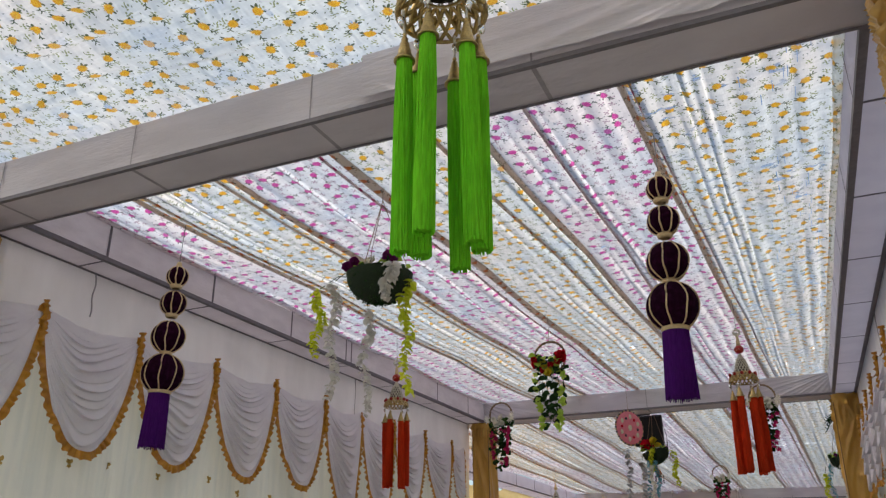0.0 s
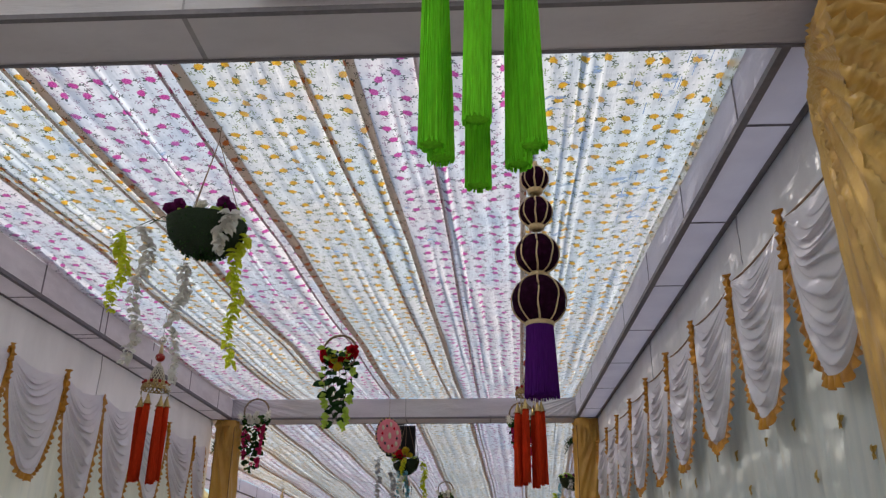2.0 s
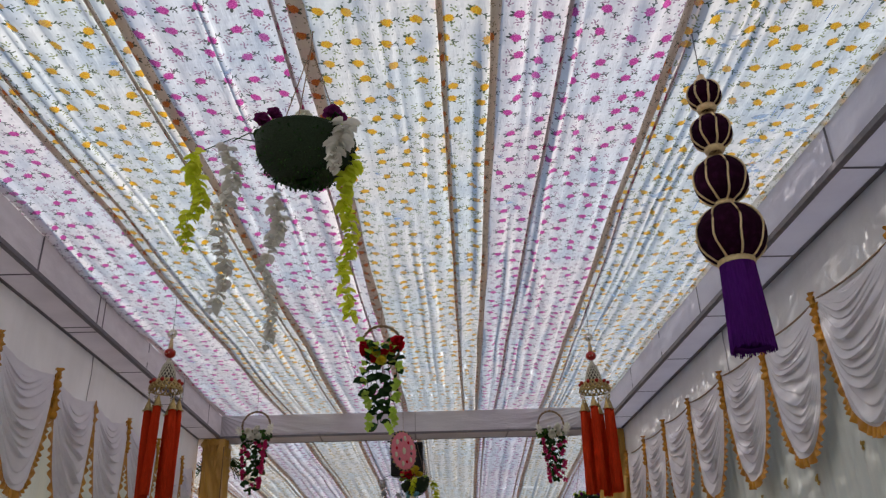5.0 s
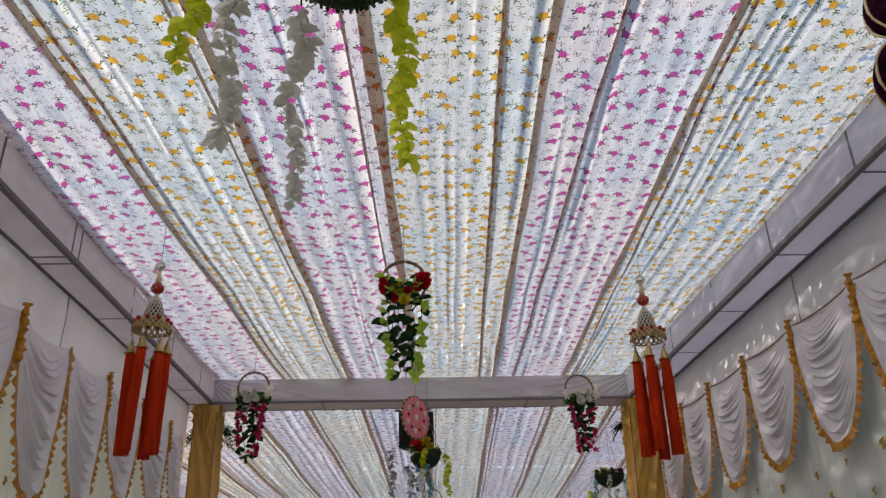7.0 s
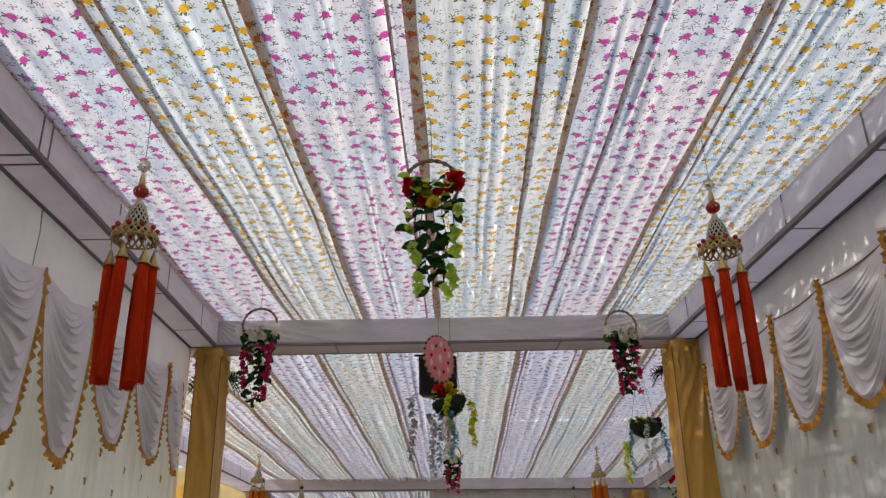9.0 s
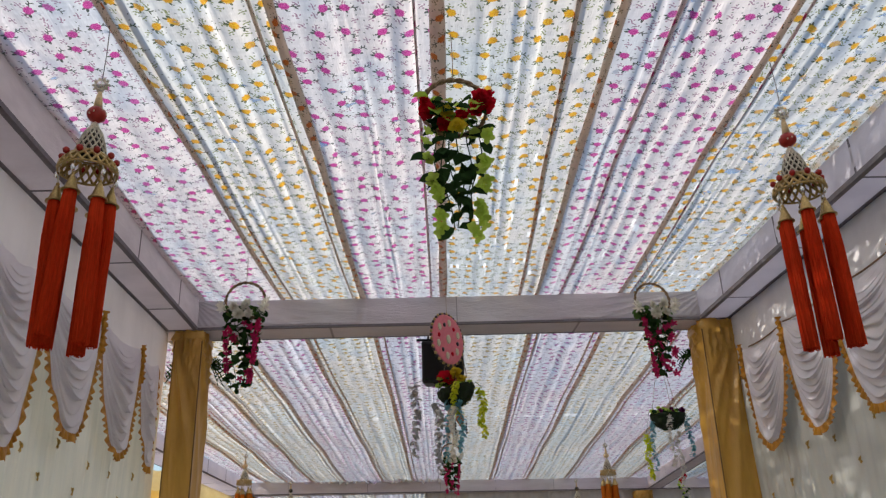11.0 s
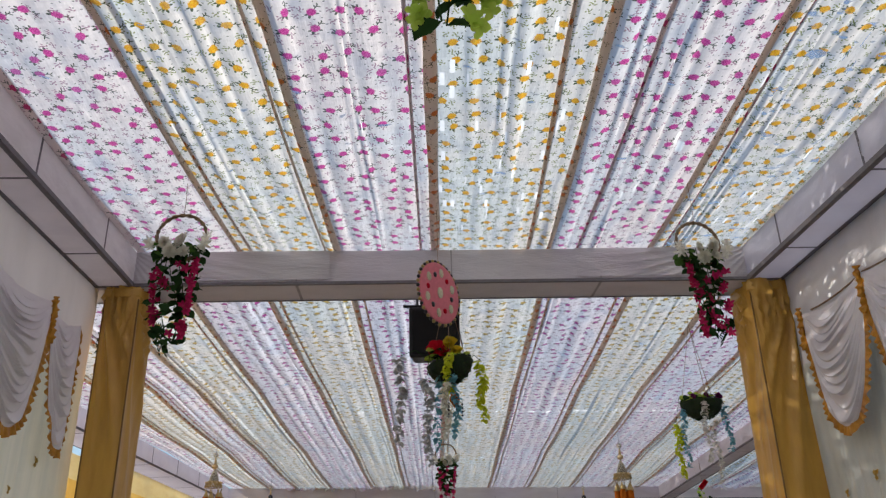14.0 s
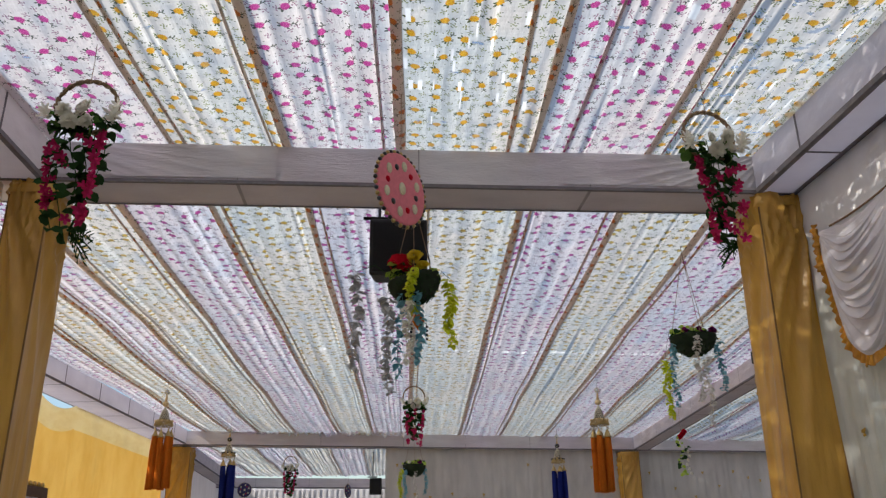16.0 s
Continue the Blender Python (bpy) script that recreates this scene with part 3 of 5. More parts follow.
def gathered(owner, x_end, side, y_face, reach, depth, phase):
    """Thin cloth on a beam's face, creased towards the corner where it is tied."""
    rows = []
    for i in range(97):
        u = reach * (i / 96) ** 1.15
        line = []
        for j in range(41):
            dz = (BEAM_H - 0.034) * j / 40
            phi = math.atan2(dz + 0.05, u + 0.10)
            wv = 1.2 * (1 - abs(math.sin(phi * 21 + phase + 0.7 * math.sin(u * 3)))) ** 1.5 + 0.7 * (1 - abs(math.sin(phi * 47 + u + phase))) ** 1.5 - 0.7
            line.append((x_end - side * u, y_face - 0.002 - depth - depth * wv * math.exp(-u / 1.1) * min(1, (reach - u) * 2), Z_BEAM + BEAM_H - dz))
        rows.append(line if side > 0 else line[::-1])
    part("gathered_cloth", Shape().grid(rows, 0), M_BEAM, owner, "thin cloth creased towards the post")


gathered(beam_1, 2.66, 1, Y_B1, 2.4, 0.042, 0.0)
beam_2 = beam("beam_2", (-2.95, Y_B2), (2.95, Y_B2), Z_BEAM, Z_BEAM, BEAM_W, BEAM_H, "cloth-wrapped cross beam between two golden posts", [1.72, 3.0, 4.25])
gathered(beam_2, 2.60, 1, Y_B2, 1.5, 0.011, 1.0)
gathered(beam_2, -2.56, -1, Y_B2, 1.6, 0.011, 2.0)
beam("beam_3", (X_IN + 0.05, Y_B1 + 0.332), (X_IN + 0.05, -0.004), Z_BEAM, Z_BEAM, 0.30, BEAM_H, "cloth-wrapped side beam with panel joints", [1.088 + 1.22 * i - 0.42 for i in range(7)], -1, M_BEAM_SIDE, 0.036)
beam("beam_4", (-X_IN - 0.05, Y_B1 + 0.332), (-X_IN - 0.05, -0.004), Z_BEAM, Z_BEAM, 0.30, BEAM_H, "cloth-wrapped side beam with panel joints", [0.72, 1.94, 3.17, 4.27, 4.39, 5.57, 6.82, 7.97], 1, M_BEAM_LEFT, 0.032)
beam("beam_5", (left2(0.45), 0.45), (left2(12.0), 12.0), Z_BEAM + z2(0.45), Z_BEAM + z2(12.0), 0.55, BEAM_H, "cloth-wrapped side beam over the golden wall", [1.2 * i for i in range(1, 10)], 1, M_BEAM_SIDE)
beam("beam_6", (right2(0.45), 0.45), (right2(13.2), 13.2), Z_BEAM + z2(0.45), Z_BEAM + z2(13.2), 0.32, BEAM_H, "cloth-wrapped side beam between two bays", [1.2 * i for i in range(1, 11)], -1)
beam("beam_7", (-4.9, far2(-4.9)), (11, far2(11)), Z_BEAM + z2(12.0), Z_BEAM + z2(13.6), 0.3, BEAM_H, "cloth-wrapped cross beam over the far wall", [1.5, 3.4, 5.2, 6.6, 8.1, 9.7])
beam("beam_8", (-5.6, 20.0), (0.6, 20.0), 2.98, 2.9, 0.3, 0.28, "cloth-wrapped far cross beam", [1.6, 3.2, 4.6])
beam("beam_9", (-4.55, 12.5), (-4.6, 20.0), Z_BEAM + z2(12.5), 2.98, 0.4, 0.28, "cloth-wrapped far side beam", [1.5, 3.0, 4.5, 6.0], 1)
for nm, xx in (("beam_10", -2.95), ("beam_11", 2.95)):
    s = 1 if xx > 0 else -1
    beam(nm, (xx, 0.0), (xx + s * 2.5, 0.0), Z_BEAM, Z_BEAM, BEAM_W, BEAM_H, "cloth-wrapped beam beyond the post", [1.2], s)


# ---------------------------------------------------------------- cloth walls
def cloth_wall(name, a, b, z0, z1, label, mats, pleat, seed, split=3.3, flip=1, top=None):
    """A hung cloth wall from a to b; below the split height it falls in narrow pleats."""
    rnd = random.Random(seed)
    a, b = Vector((*a, 0)), Vector((*b, 0))
    d = b - a
    out = Vector((-d.y, d.x, 0)).normalized() * flip
    n = max(4, int(d.length / 0.035))
    zs = [z0 + (z1 - z0) * i / 22 for i in range(23)]
    if z0 < split < z1:
        zs = sorted(zs + [split, split - 0.01])
    ph = [rnd.uniform(0, 6.3) for _ in range(9)]
    rows = []
    for z_flat in zs:
        row = []
        for i in range(n + 1):
            s = d.length * i / n
            z = z_flat * (top(s) / z1) if top else z_flat
            low = 1.0 if z < split else 0.12
            q = pleat * low * (math.sin(s * 38 + ph[0] + 0.8 * math.sin(s * 5 + z)) + 0.6 * math.sin(s * 61 + ph[1] + 0.5 * math.sin(z * 2 + ph[2])))
            q += 0.010 * math.sin(s * 2.1 + ph[3] + z * 1.7) * (1 if z < z1 - 0.05 else 0)
            row.append(a + d * i / n + out * q + Vector((0, 0, z)))
        rows.append(row)
    sh = Shape()
    sh.grid(rows)
    for i in range(len(zs) - 1):
        for j in range(n):
            sh.m[i * n + j] = 0 if zs[i] >= split - 0.012 and len(mats) > 1 else len(mats) - 1
    ob = part(name, sh, mats)
    so = ob.modifiers.new("thickness", "SOLIDIFY")
    so.thickness, so.offset = 0.012, 1 if flip < 0 else -1
    return tagged(ob, label, "wall", kind="structure")


cloth_wall("wall_right", (X_WALL, -12.8), (X_WALL, 0.06), 0.0, 3.77, "white cloth wall with pleated lower curtain", [M_WALL, M_SHEER], 0.007, 1, 3.0)
cloth_wall("wall_left", (-X_WALL, 0.10), (-X_WALL, -12.8), 0.0, 3.77, "white cloth wall with pleated lower curtain", [M_WALL, M_SHEER], 0.007, 2, 3.0)
cloth_wall("wall_golden", (-4.76, 12.3), (-5.70, 0.5), 0.0, 3.34, "golden cloth wall sagging under the side beam", [M_GOLD_PALE, M_GOLDWALL], 0.004, 4, 3.0, 1,
           lambda s: Z_BEAM + z2(12.3 - s) + 0.015 - (0.15 * abs(math.sin((s - 4.3) * 2.36)) ** 0.8 if 4.3 < s < 8.3 else 0.02))
cloth_wall("wall_far", (11.2, far2(11.2) + 0.16), (-0.12, far2(-0.12) + 0.16), 0.0, 3.32, "grey-white pleated curtain wall", [M_GREYWALL], 0.006, 5, 3.31)
cloth_wall("wall_far_left", (0.6, 20.6), (-5.8, 20.6), 0.0, 3.0, "white cloth wall in the far bay", [M_WALL], 0.01, 6, 2.9)
cloth_wall("wall_bay_left", (-5.2, 12.6), (-5.2, 20.6), 0.0, 3.4, "white cloth wall of the far bay", [M_WALL], 0.01, 7, 3.0, -1)
cloth_wall("wall_bay_right", (0.35, 20.6), (0.2, 12.9), 0.0, 3.4, "white cloth wall of the far bay", [M_WALL], 0.01, 8, 3.0, -1)
cloth_wall("wall_side_right", (11.1, 0.3), (11.1, 13.9), 0.0, 4.0, "plain white cloth wall", [M_WALL], 0.01, 9, 3.0)
cloth_wall("wall_front_right", (3.1, 0.5), (11.1, 0.5), 0.0, 4.0, "plain white cloth wall", [M_WALL], 0.01, 10, 3.0, -1)


# upright seams where two widths of wall cloth meet under the side beams
for wall, x, y, z in (("wall_left", -X_WALL + 0.02, -7.73, 3.40), ("wall_left", -X_WALL + 0.02, -3.62, 3.05), ("wall_right", X_WALL - 0.02, -3.95, 3.36), ("wall_right", X_WALL - 0.02, -6.87, 3.40)):
    part("seam", Shape().tube([(x, y + 0.008 * math.sin(i * 1.3), z + (3.75 - z) * i / 8) for i in range(9)], 0.006, 5), M_JOINT, bpy.data.objects[wall], "dark stitched seam")


# gold butterfly motifs sewn on the pleated curtains
def motif_mesh():
    sh = Shape()
    for sx, sz, l, w in ((1, 0.7, 0.045, 0.03), (-1, 0.7, 0.045, 0.03), (0.8, -0.6, 0.03, 0.02), (-0.8, -0.6, 0.03, 0.02)):
        sh.leaf((0, 0, 0), (sx * 0.55, -0.15, sz), (0, -1, 0), l, w)
    sh.tube([(0, -0.006, -0.03), (0, -0.008, 0.03)], 0.004, 5)
    return sh.mesh("motif", M_MOTIF)


MOTIF = motif_mesh()
rnd = random.Random(21)
for wall, x, rz in ((bpy.data.objects["wall_right"], X_WALL - 0.022, -90), (bpy.data.objects["wall_left"], -X_WALL + 0.022, 90)):
    for i in range(16):
        for j in range(4):
            y = -8.3 + i * 0.52 + (j % 2) * 0.26 + rnd.uniform(-0.09, 0.09)
            z = 2.30 - j * 0.30 + rnd.uniform(-0.08, 0.08)
            again("motif", MOTIF, wall, pose(x, y, z, 0, rnd.uniform(-25, 25), rz) @ Matrix.Diagonal((*[rnd.uniform(0.75, 1.15)] * 3, 1)))
wf = bpy.data.objects["wall_far"]
for i in range(26):
    x = 0.2 + i * 0.36 + rnd.uniform(-0.1, 0.1)
    again("motif", MOTIF, wf, pose(x, far2(x) + 0.11, rnd.uniform(2.1, 3.15), 0, rnd.uniform(-20, 20), 6.8))


# ---------------------------------------------------------------- swags
def swag(w, drop, seed, name="curtain_swag", tail=True):
    """A draped white swag with a gathered golden frill, hung between two points of a wall, bulging along -y."""
    rnd = random.Random(seed)
    root = thing(name, (0, 0, 0), "draped white satin swag with golden frilled edge", "curtain", "swags along the wall")
    nu, nv, nf = 36, 150, 13 + seed % 3
    phase = rnd.uniform(0, 6)
    taut = 0.66 + 0.1 * (seed % 2)

    def low(u):
        return -drop * max(0.0, 1 - abs(2 * u - 1) ** 2.2) ** 0.72

    rows = []
    for j in range(nv + 1):
        v = j / nv
        row = []
        for i in range(nu + 1):
            u = i / nu
            zt = -0.06 * math.sin(math.pi * u)
            vv = v ** 1.08
            z = zt + (low(u) - zt) * vv
            full = math.sin(math.pi * u) ** 0.6
            # crescents: each fold swells slowly and tucks in sharply under itself; they fade where the cloth is pulled taut
            wave = vv * nf + phase + 0.55 * math.sin(u * 5 + seed) + 0.32 * math.sin(u * 9 + v * 7) + 0.3 * math.sin(v * 13 + u * 3 + seed)
            q = wave % 1.0
            fold = q ** 1.4 / 0.8 if q < 0.8 else 0.9145 * (0.5 + 0.5 * math.cos(math.pi * (q - 0.8) / 0.2))
            size = 0.75 + 0.45 * math.sin(math.floor(wave) * 2.4 + seed)
            slack = math.exp(-((u - 0.45) / 0.42 / taut) ** 4)
            amp = 0.050 * full * size * slack * min(1, max(0.0, v * 4 - 0.25) + 0.06)
            out = 0.025 + 0.085 * full * math.sin(math.pi * min(1, v * 1.15) * 0.5) * (1 - 0.35 * v) + amp * fold
            fans = 0.010 * math.sin(math.atan2(-z, min(u, 1 - u) * w + 0.03) * 26 + seed) * (1 - full) * min(1, v * 6)
            row.append((u * w + fans, -out - abs(fans) * 0.6, z - 0.016 * fold * full * slack))
        rows.append(row)
    part("drape", Shape().grid(rows), M_SWAG, root)
    # frill along the lower edge
    fr = Shape()
    edge = rows[-1]
    pts, dense = [], 7
    for i in range(nu):
        for s in range(dense):
            t = s / dense
            pts.append(Vector(edge[i]).lerp(Vector(edge[i + 1]), t))
    a_row, b_row, c_row = [], [], []
    dist = 0.0
    for i, p in enumerate(pts):
        q = pts[min(i + 1, len(pts) - 1)] - pts[max(i - 1, 0)]
        dist += q.length * 0.5
        q.y = 0
        q.normalize()
        n = Vector((q.z, 0, -q.x))
        r = math.sin(dist * 105 + 2 * math.sin(dist * 23))
        r2 = math.sin(dist * 97 + seed)
        a_row.append(p - n * 0.006 + Vector((0, -0.006, 0)))
        b_row.append(p + n * 0.034 + Vector((0, -0.008 - 0.008 * r, 0)))
        c_row.append(p + n * (0.056 + 0.004 * r2) + Vector((0, -0.006 - 0.013 * r, 0)))
    fr.grid([a_row, b_row, c_row])
    part("frill", fr, M_FRILL, root, "gathered golden satin frill")
    if tail:
        tl = Shape()
        rows = []
        for j in range(34):
            v = j / 33
            rad = 0.019 + 0.007 * math.sin(v * 41 + seed) + 0.004 * math.sin(v * 73) + 0.012 * max(0.0, v - 0.6)
            cx, cy = 0.006 * math.sin(v * 17 + seed), -0.045 - 0.012 * v
            rows.append([(cx + rad * (1 + 0.32 * math.sin(3 * c + v * 15)) * math.cos(c), cy + rad * (1 + 0.32 * math.sin(3 * c + v * 15)) * math.sin(c), 0.045 - 0.34 * v) for c in [2 * math.pi * i / 14 for i in range(14)]])
        tl.grid(rows, 0, True)
        part("tail", tl, M_FRILL, root, "ruched golden gathering")
    return root


SWAGS = {}
right_peaks = [-8.62, -7.67, -6.69, -5.70, -4.78, -3.84, -2.90, -1.99, -1.13, -0.24]
left_peaks = [-9.1, -8.17, -7.22, -6.26, -5.31, -4.36, -3.52, -2.66, -1.70, -0.75]


def hang_swag(k, m, w, tail=True):
    """One of three swag shapes, hung at m and stretched to its width."""
    key = (k % 3, tail)
    scale = Matrix.Diagonal((w / 0.94, 1, 1, 1))
    if key not in SWAGS:
        SWAGS[key] = swag(0.94, 0.97, k % 3 + 1, tail=tail)
        ob = SWAGS[key]
        ob.matrix_basis = m
        ob.scale = (w / 0.94, 1, 1)
    else:
        ob = copy_thing(SWAGS[key], m)
        ob.scale = (w / 0.94, 1, 1)
    return ob


for k in range(len(right_peaks) - 1):
    hang_swag(k, pose(X_WALL - 0.03, right_peaks[k + 1], 3.35, 0, 0, -90), right_peaks[k + 1] - right_peaks[k])
for k in range(len(left_peaks) - 1):
    hung = hang_swag(k + 1, pose(-X_WALL + 0.03, left_peaks[k], 3.35, 0, 0, 90), left_peaks[k + 1] - left_peaks[k], k != 6)
    if k in (5, 6):
        # these two hang deeper, on either side of a seam in the wall cloth
        hung.scale = (hung.scale[0], 1.15, 1.23)
        tagged(hung, "deeply draped white satin swag with golden frilled edge", "curtain")
last_swag = hang_swag(2, pose(-X_WALL + 0.03, -0.75, 3.34, 0, 0, 90), 0.52)
line = []
for k in range(len(right_peaks) - 1):
    w = right_peaks[k + 1] - right_peaks[k]
    line += [(X_WALL - 0.035, right_peaks[k] + w * i / 8, 3.36 - 0.12 * (i / 8) * (1 - i / 8)) for i in range(8)]
tagged(part("trim", Shape().tube(line, 0.007, 5), M_STRING), "thin beige cord strung along the cloth wall", "trim", kind="structure")
tagged(last_swag, "narrow white satin swag with golden frilled edge", "curtain")


# ---------------------------------------------------------------- draped posts
def fan(u, dz, n, seed, depth=0.016, reach=1.3, ease=0.16):
    """Folds that radiate from a tied point: u metres to the side of it, dz metres below it."""
    r = math.hypot(u, dz)
    phi = math.atan2(dz, max(u, 0.001))
    q = phi * n * 0.5 + seed + 0.6 * math.sin(phi * 5 + seed)
    w = 1.5 * (1 - abs(math.sin(q))) ** 1.6 - 0.5 + 0.7 * (1 - abs(math.sin(q * 2.3 + 1.0))) ** 2
    return depth * w * min(1.0, r / ease) * math.exp(-r / reach)


def post(at, wx, wy, height, seed, label, tie_right=True):
    """A square post in golden satin, tied at the top and falling in folds."""
    rnd = random.Random(seed)
    root = thing("draped_post", (*at, 0), label, "pillar", "golden posts")
    core = Shape().box((-wx / 2 + 0.03, -wy / 2 + 0.03, 0), (wx / 2 - 0.03, wy / 2 - 0.03, height - 0.02))
    bevelled(part("core", core, M_GOLD, root, smooth=False), 0.01)
    rows = []
    per = []
    for side in range(4):
        for i in range(26):
            per.append((side, i / 26))
    corners = [(-1, -1), (1, -1), (1, 1), (-1, 1)]
    nz = 60
    for j in range(nz + 1):
        z = height * (1 - j / nz)
        row = []
        t = j / nz
        for side, s in per:
            (ax, ay), (bx, by) = corners[side], corners[(side + 1) % 4]
            x, y = ax + (bx - ax) * s, ay + (by - ay) * s
            # folds fan out from the tied top corner
            along = s if tie_right else 1 - s
            f = 0.004 + fan((1 - along) * wx + 0.02, height - 0.03 - z, 24, seed + side, 0.055, 1.3, 0.12) * min(1, s / 0.16, (1 - s) / 0.16)
            f += 0.0025 * math.sin(s * 9 + side * 2 + t * 5) + 0.0015 * math.sin(s * 23 + t * 7 + seed)
            f += 0.003 * math.exp(-((s - 0.45 - 0.08 * math.sin(t * 4 + side)) / 0.035) ** 2) * min(1, t * 3)
            g = 1.0
            row.append((x * wx / 2 * g + ax * 0 + (bx - ax == 0) * (1 if x > 0 else -1) * f, y * wy / 2 * g + (by - ay == 0) * (1 if y > 0 else -1) * f, z))
        rows.append(row)
    part("drape", Shape().grid(rows, 0, True), M_GOLD, root)
    for sx in (-1, 1):
        line = [(sx * (wx / 2 + 0.003), -wy / 2 - 0.003, 0.01 + (height - 0.12) * i / 12) for i in range(13)]
        part("seam", Shape().tube(line, 0.007, 5), M_GOLD_SEAM, root, "dark stitched corner seam")
    ring = []
    for k in range(5):
        zz = height - 0.02 - k * 0.018
        g = 0.008 + 0.006 * (k % 2)
        ring.append([(cx * (wx / 2 + g), cy * (wy / 2 + g), zz + 0.004 * ((i * 7) % 3)) for i, (cx, cy) in enumerate([(-1, -1), (0, -1.0), (1, -1), (1, 0), (1, 1), (0, 1), (-1, 1), (-1, 0)])])
    part("tie_band", Shape().grid(ring, 0, True), M_GOLD, root)
    return root


right_post = post((2.715, 0.2), 0.34, 0.40, 3.74, 1, "square post draped in golden satin under the beam")
# it leans a little
right_post.matrix_basis = pose(2.655, 0.2, 0, 0, 0.95, 0)
post((-2.62, 0.2), 0.26, 0.40, 3.74, 2, "square post draped in golden satin under the beam", False)
post((-4.42, 12.4), 0.42, 0.40, 3.30, 5, "far square post draped in golden satin")
post((5.38, 5.75), 0.34, 0.34, 3.54, 8, "square post draped in golden satin")
post((5.45, 13.25), 0.40, 0.40, 3.24, 6, "far square post draped in golden satin")


def curtain_post(at, seed):
    """The entrance post wrapped in golden satin that is tied at its inner corner and fans out above and below."""
    root = thing("draped_post", (*at, 0), "entrance post with loosely gathered golden curtain", "pillar", "golden posts")
    bevelled(part("core", Shape().box((-0.07, -0.07, 0), (0.07, 0.07, 3.74)), M_WIRE, root, smooth=False), 0.01)
    inner = -1 if at[0] > 0 else 1
    half, z_tie, top = 0.27, 3.61, 3.66
    rows, nz, n = [], 150, 44
    # front face, then the inner face back to the tied edge
    path = [(inner * half - inner * 2 * half * i / n, -half, 2 * half + i / n * 2 * half) for i in range(n, -1, -1)]
    path += [(inner * half, -half + 0.39 * i / n, (1 - i / n) * 2 * half) for i in range(1, n + 1)]
    path += [(-inner * half, half, 4 * half)]
    for j in range(nz + 1):
        t = j / nz
        z = top - (top - 0.02) * t ** 1.25
        pinch = math.exp(-((z - z_tie) / 0.10) ** 2)
        row = []
        for x, y, u in path:
            near = math.exp(-u / 0.12)
            out = fan(u, z_tie - z, 44, seed, 0.095 if u > 2 * half else 0.022, 2.4, 0.30) - 0.03 * pinch * near
            if u > 4 * half - 0.001 and y > 0:
                out = 0
            sx = (1 if x > 0 else -1) if abs(x) > half - 1e-4 else 0
            sy = (1 if y > 0 else -1) if abs(y) > half - 1e-4 else 0
            slant = 0.045 * max(0.0, 1 - u / (2 * half))
            row.append((x + sx * out - inner * slant, y + sy * out, z - 0.03 * pinch * near))
        rows.append(row)
    part("curtain", Shape().grid(rows, 0, True), M_GOLD_SHEER, root)
    return root


curtain_post((2.80, -8.84), 1)
curtain_post((-2.85, -8.84), 2)


# ---------------------------------------------------------------- tassels and chimes
def tassel_mesh(length, r, mat, strands, seed, flare=1.12):
    rnd = random.Random(seed)
    sh = Shape()
    prof = [(r * 0.35, 0), (r * 0.8, -0.012), (r * 0.9, -0.05), (r * 0.93, -length * 0.4), (r * 0.97 * flare, -length * 0.992), (r * 0.6, -length * 0.98), (0.001, -length * 0.975)]
    sh.lathe(prof, 22, (0, 0, 0), 0, 0.06)
    for i in range(strands):
        a = 2 * math.pi * (i + rnd.uniform(-0.3, 0.3)) / strands
        b = a + rnd.uniform(-0.35, 0.35)
        e = length * rnd.uniform(0.99, 1.0)
        rr = r * rnd.uniform(0.92, 1.03)
        pts = []
        for k in range(5):
            t = k / 4
            q = a + (b - a) * t
            g = rr * (0.82 + 0.16 * min(1, t * 4)) * (1 + (flare - 1) * t) * (1 + 0.03 * math.sin(t * 9 + i))
            pts.append((g * math.cos(q), g * math.sin(q), -0.006 - e * t))
        sh.tube(pts, r * 0.075, 3, 0, False)
    return sh.mesh("tassel", mat)


def cone_cap(r, h):
    sh = Shape()
    prof = []
    for i in range(9):
        t = i / 8
        prof.append((r * (0.22 + 0.62 * t) + 0.0022 * (i % 2), h * (1 - t)))
    prof += [(r * 1.12, -0.004), (r * 1.12, -0.010), (r * 0.7, -0.006)]
    sh.lathe(prof, 18)
    sh.ball((0, 0, h + 0.008), r * 0.24, 8, 6)
    return sh.mesh("tassel_cap", M_BRASS)


def bell_net(r0, r1, h, mat):
    """An open net bell of crossing wires."""
    sh = Shape()

    def rad(t):
        return r0 + (r1 - r0) * t ** 0.62

    n = 14
    for s in (-1, 1):
        for i in range(n):
            a = 2 * math.pi * i / n
            sh.tube([(rad(t / 8) * math.cos(a + s * t * 0.16), rad(t / 8) * math.sin(a + s * t * 0.16), h * (1 - t / 8)) for t in range(9)], r1 * 0.062, 4, 0, False)
    for t in (0.0, 1.0):
        sh.tube([(rad(t) * math.cos(2 * math.pi * i / 24), rad(t) * math.sin(2 * math.pi * i / 24), h * (1 - t)) for i in range(25)], r1 * 0.05, 5)
    return sh


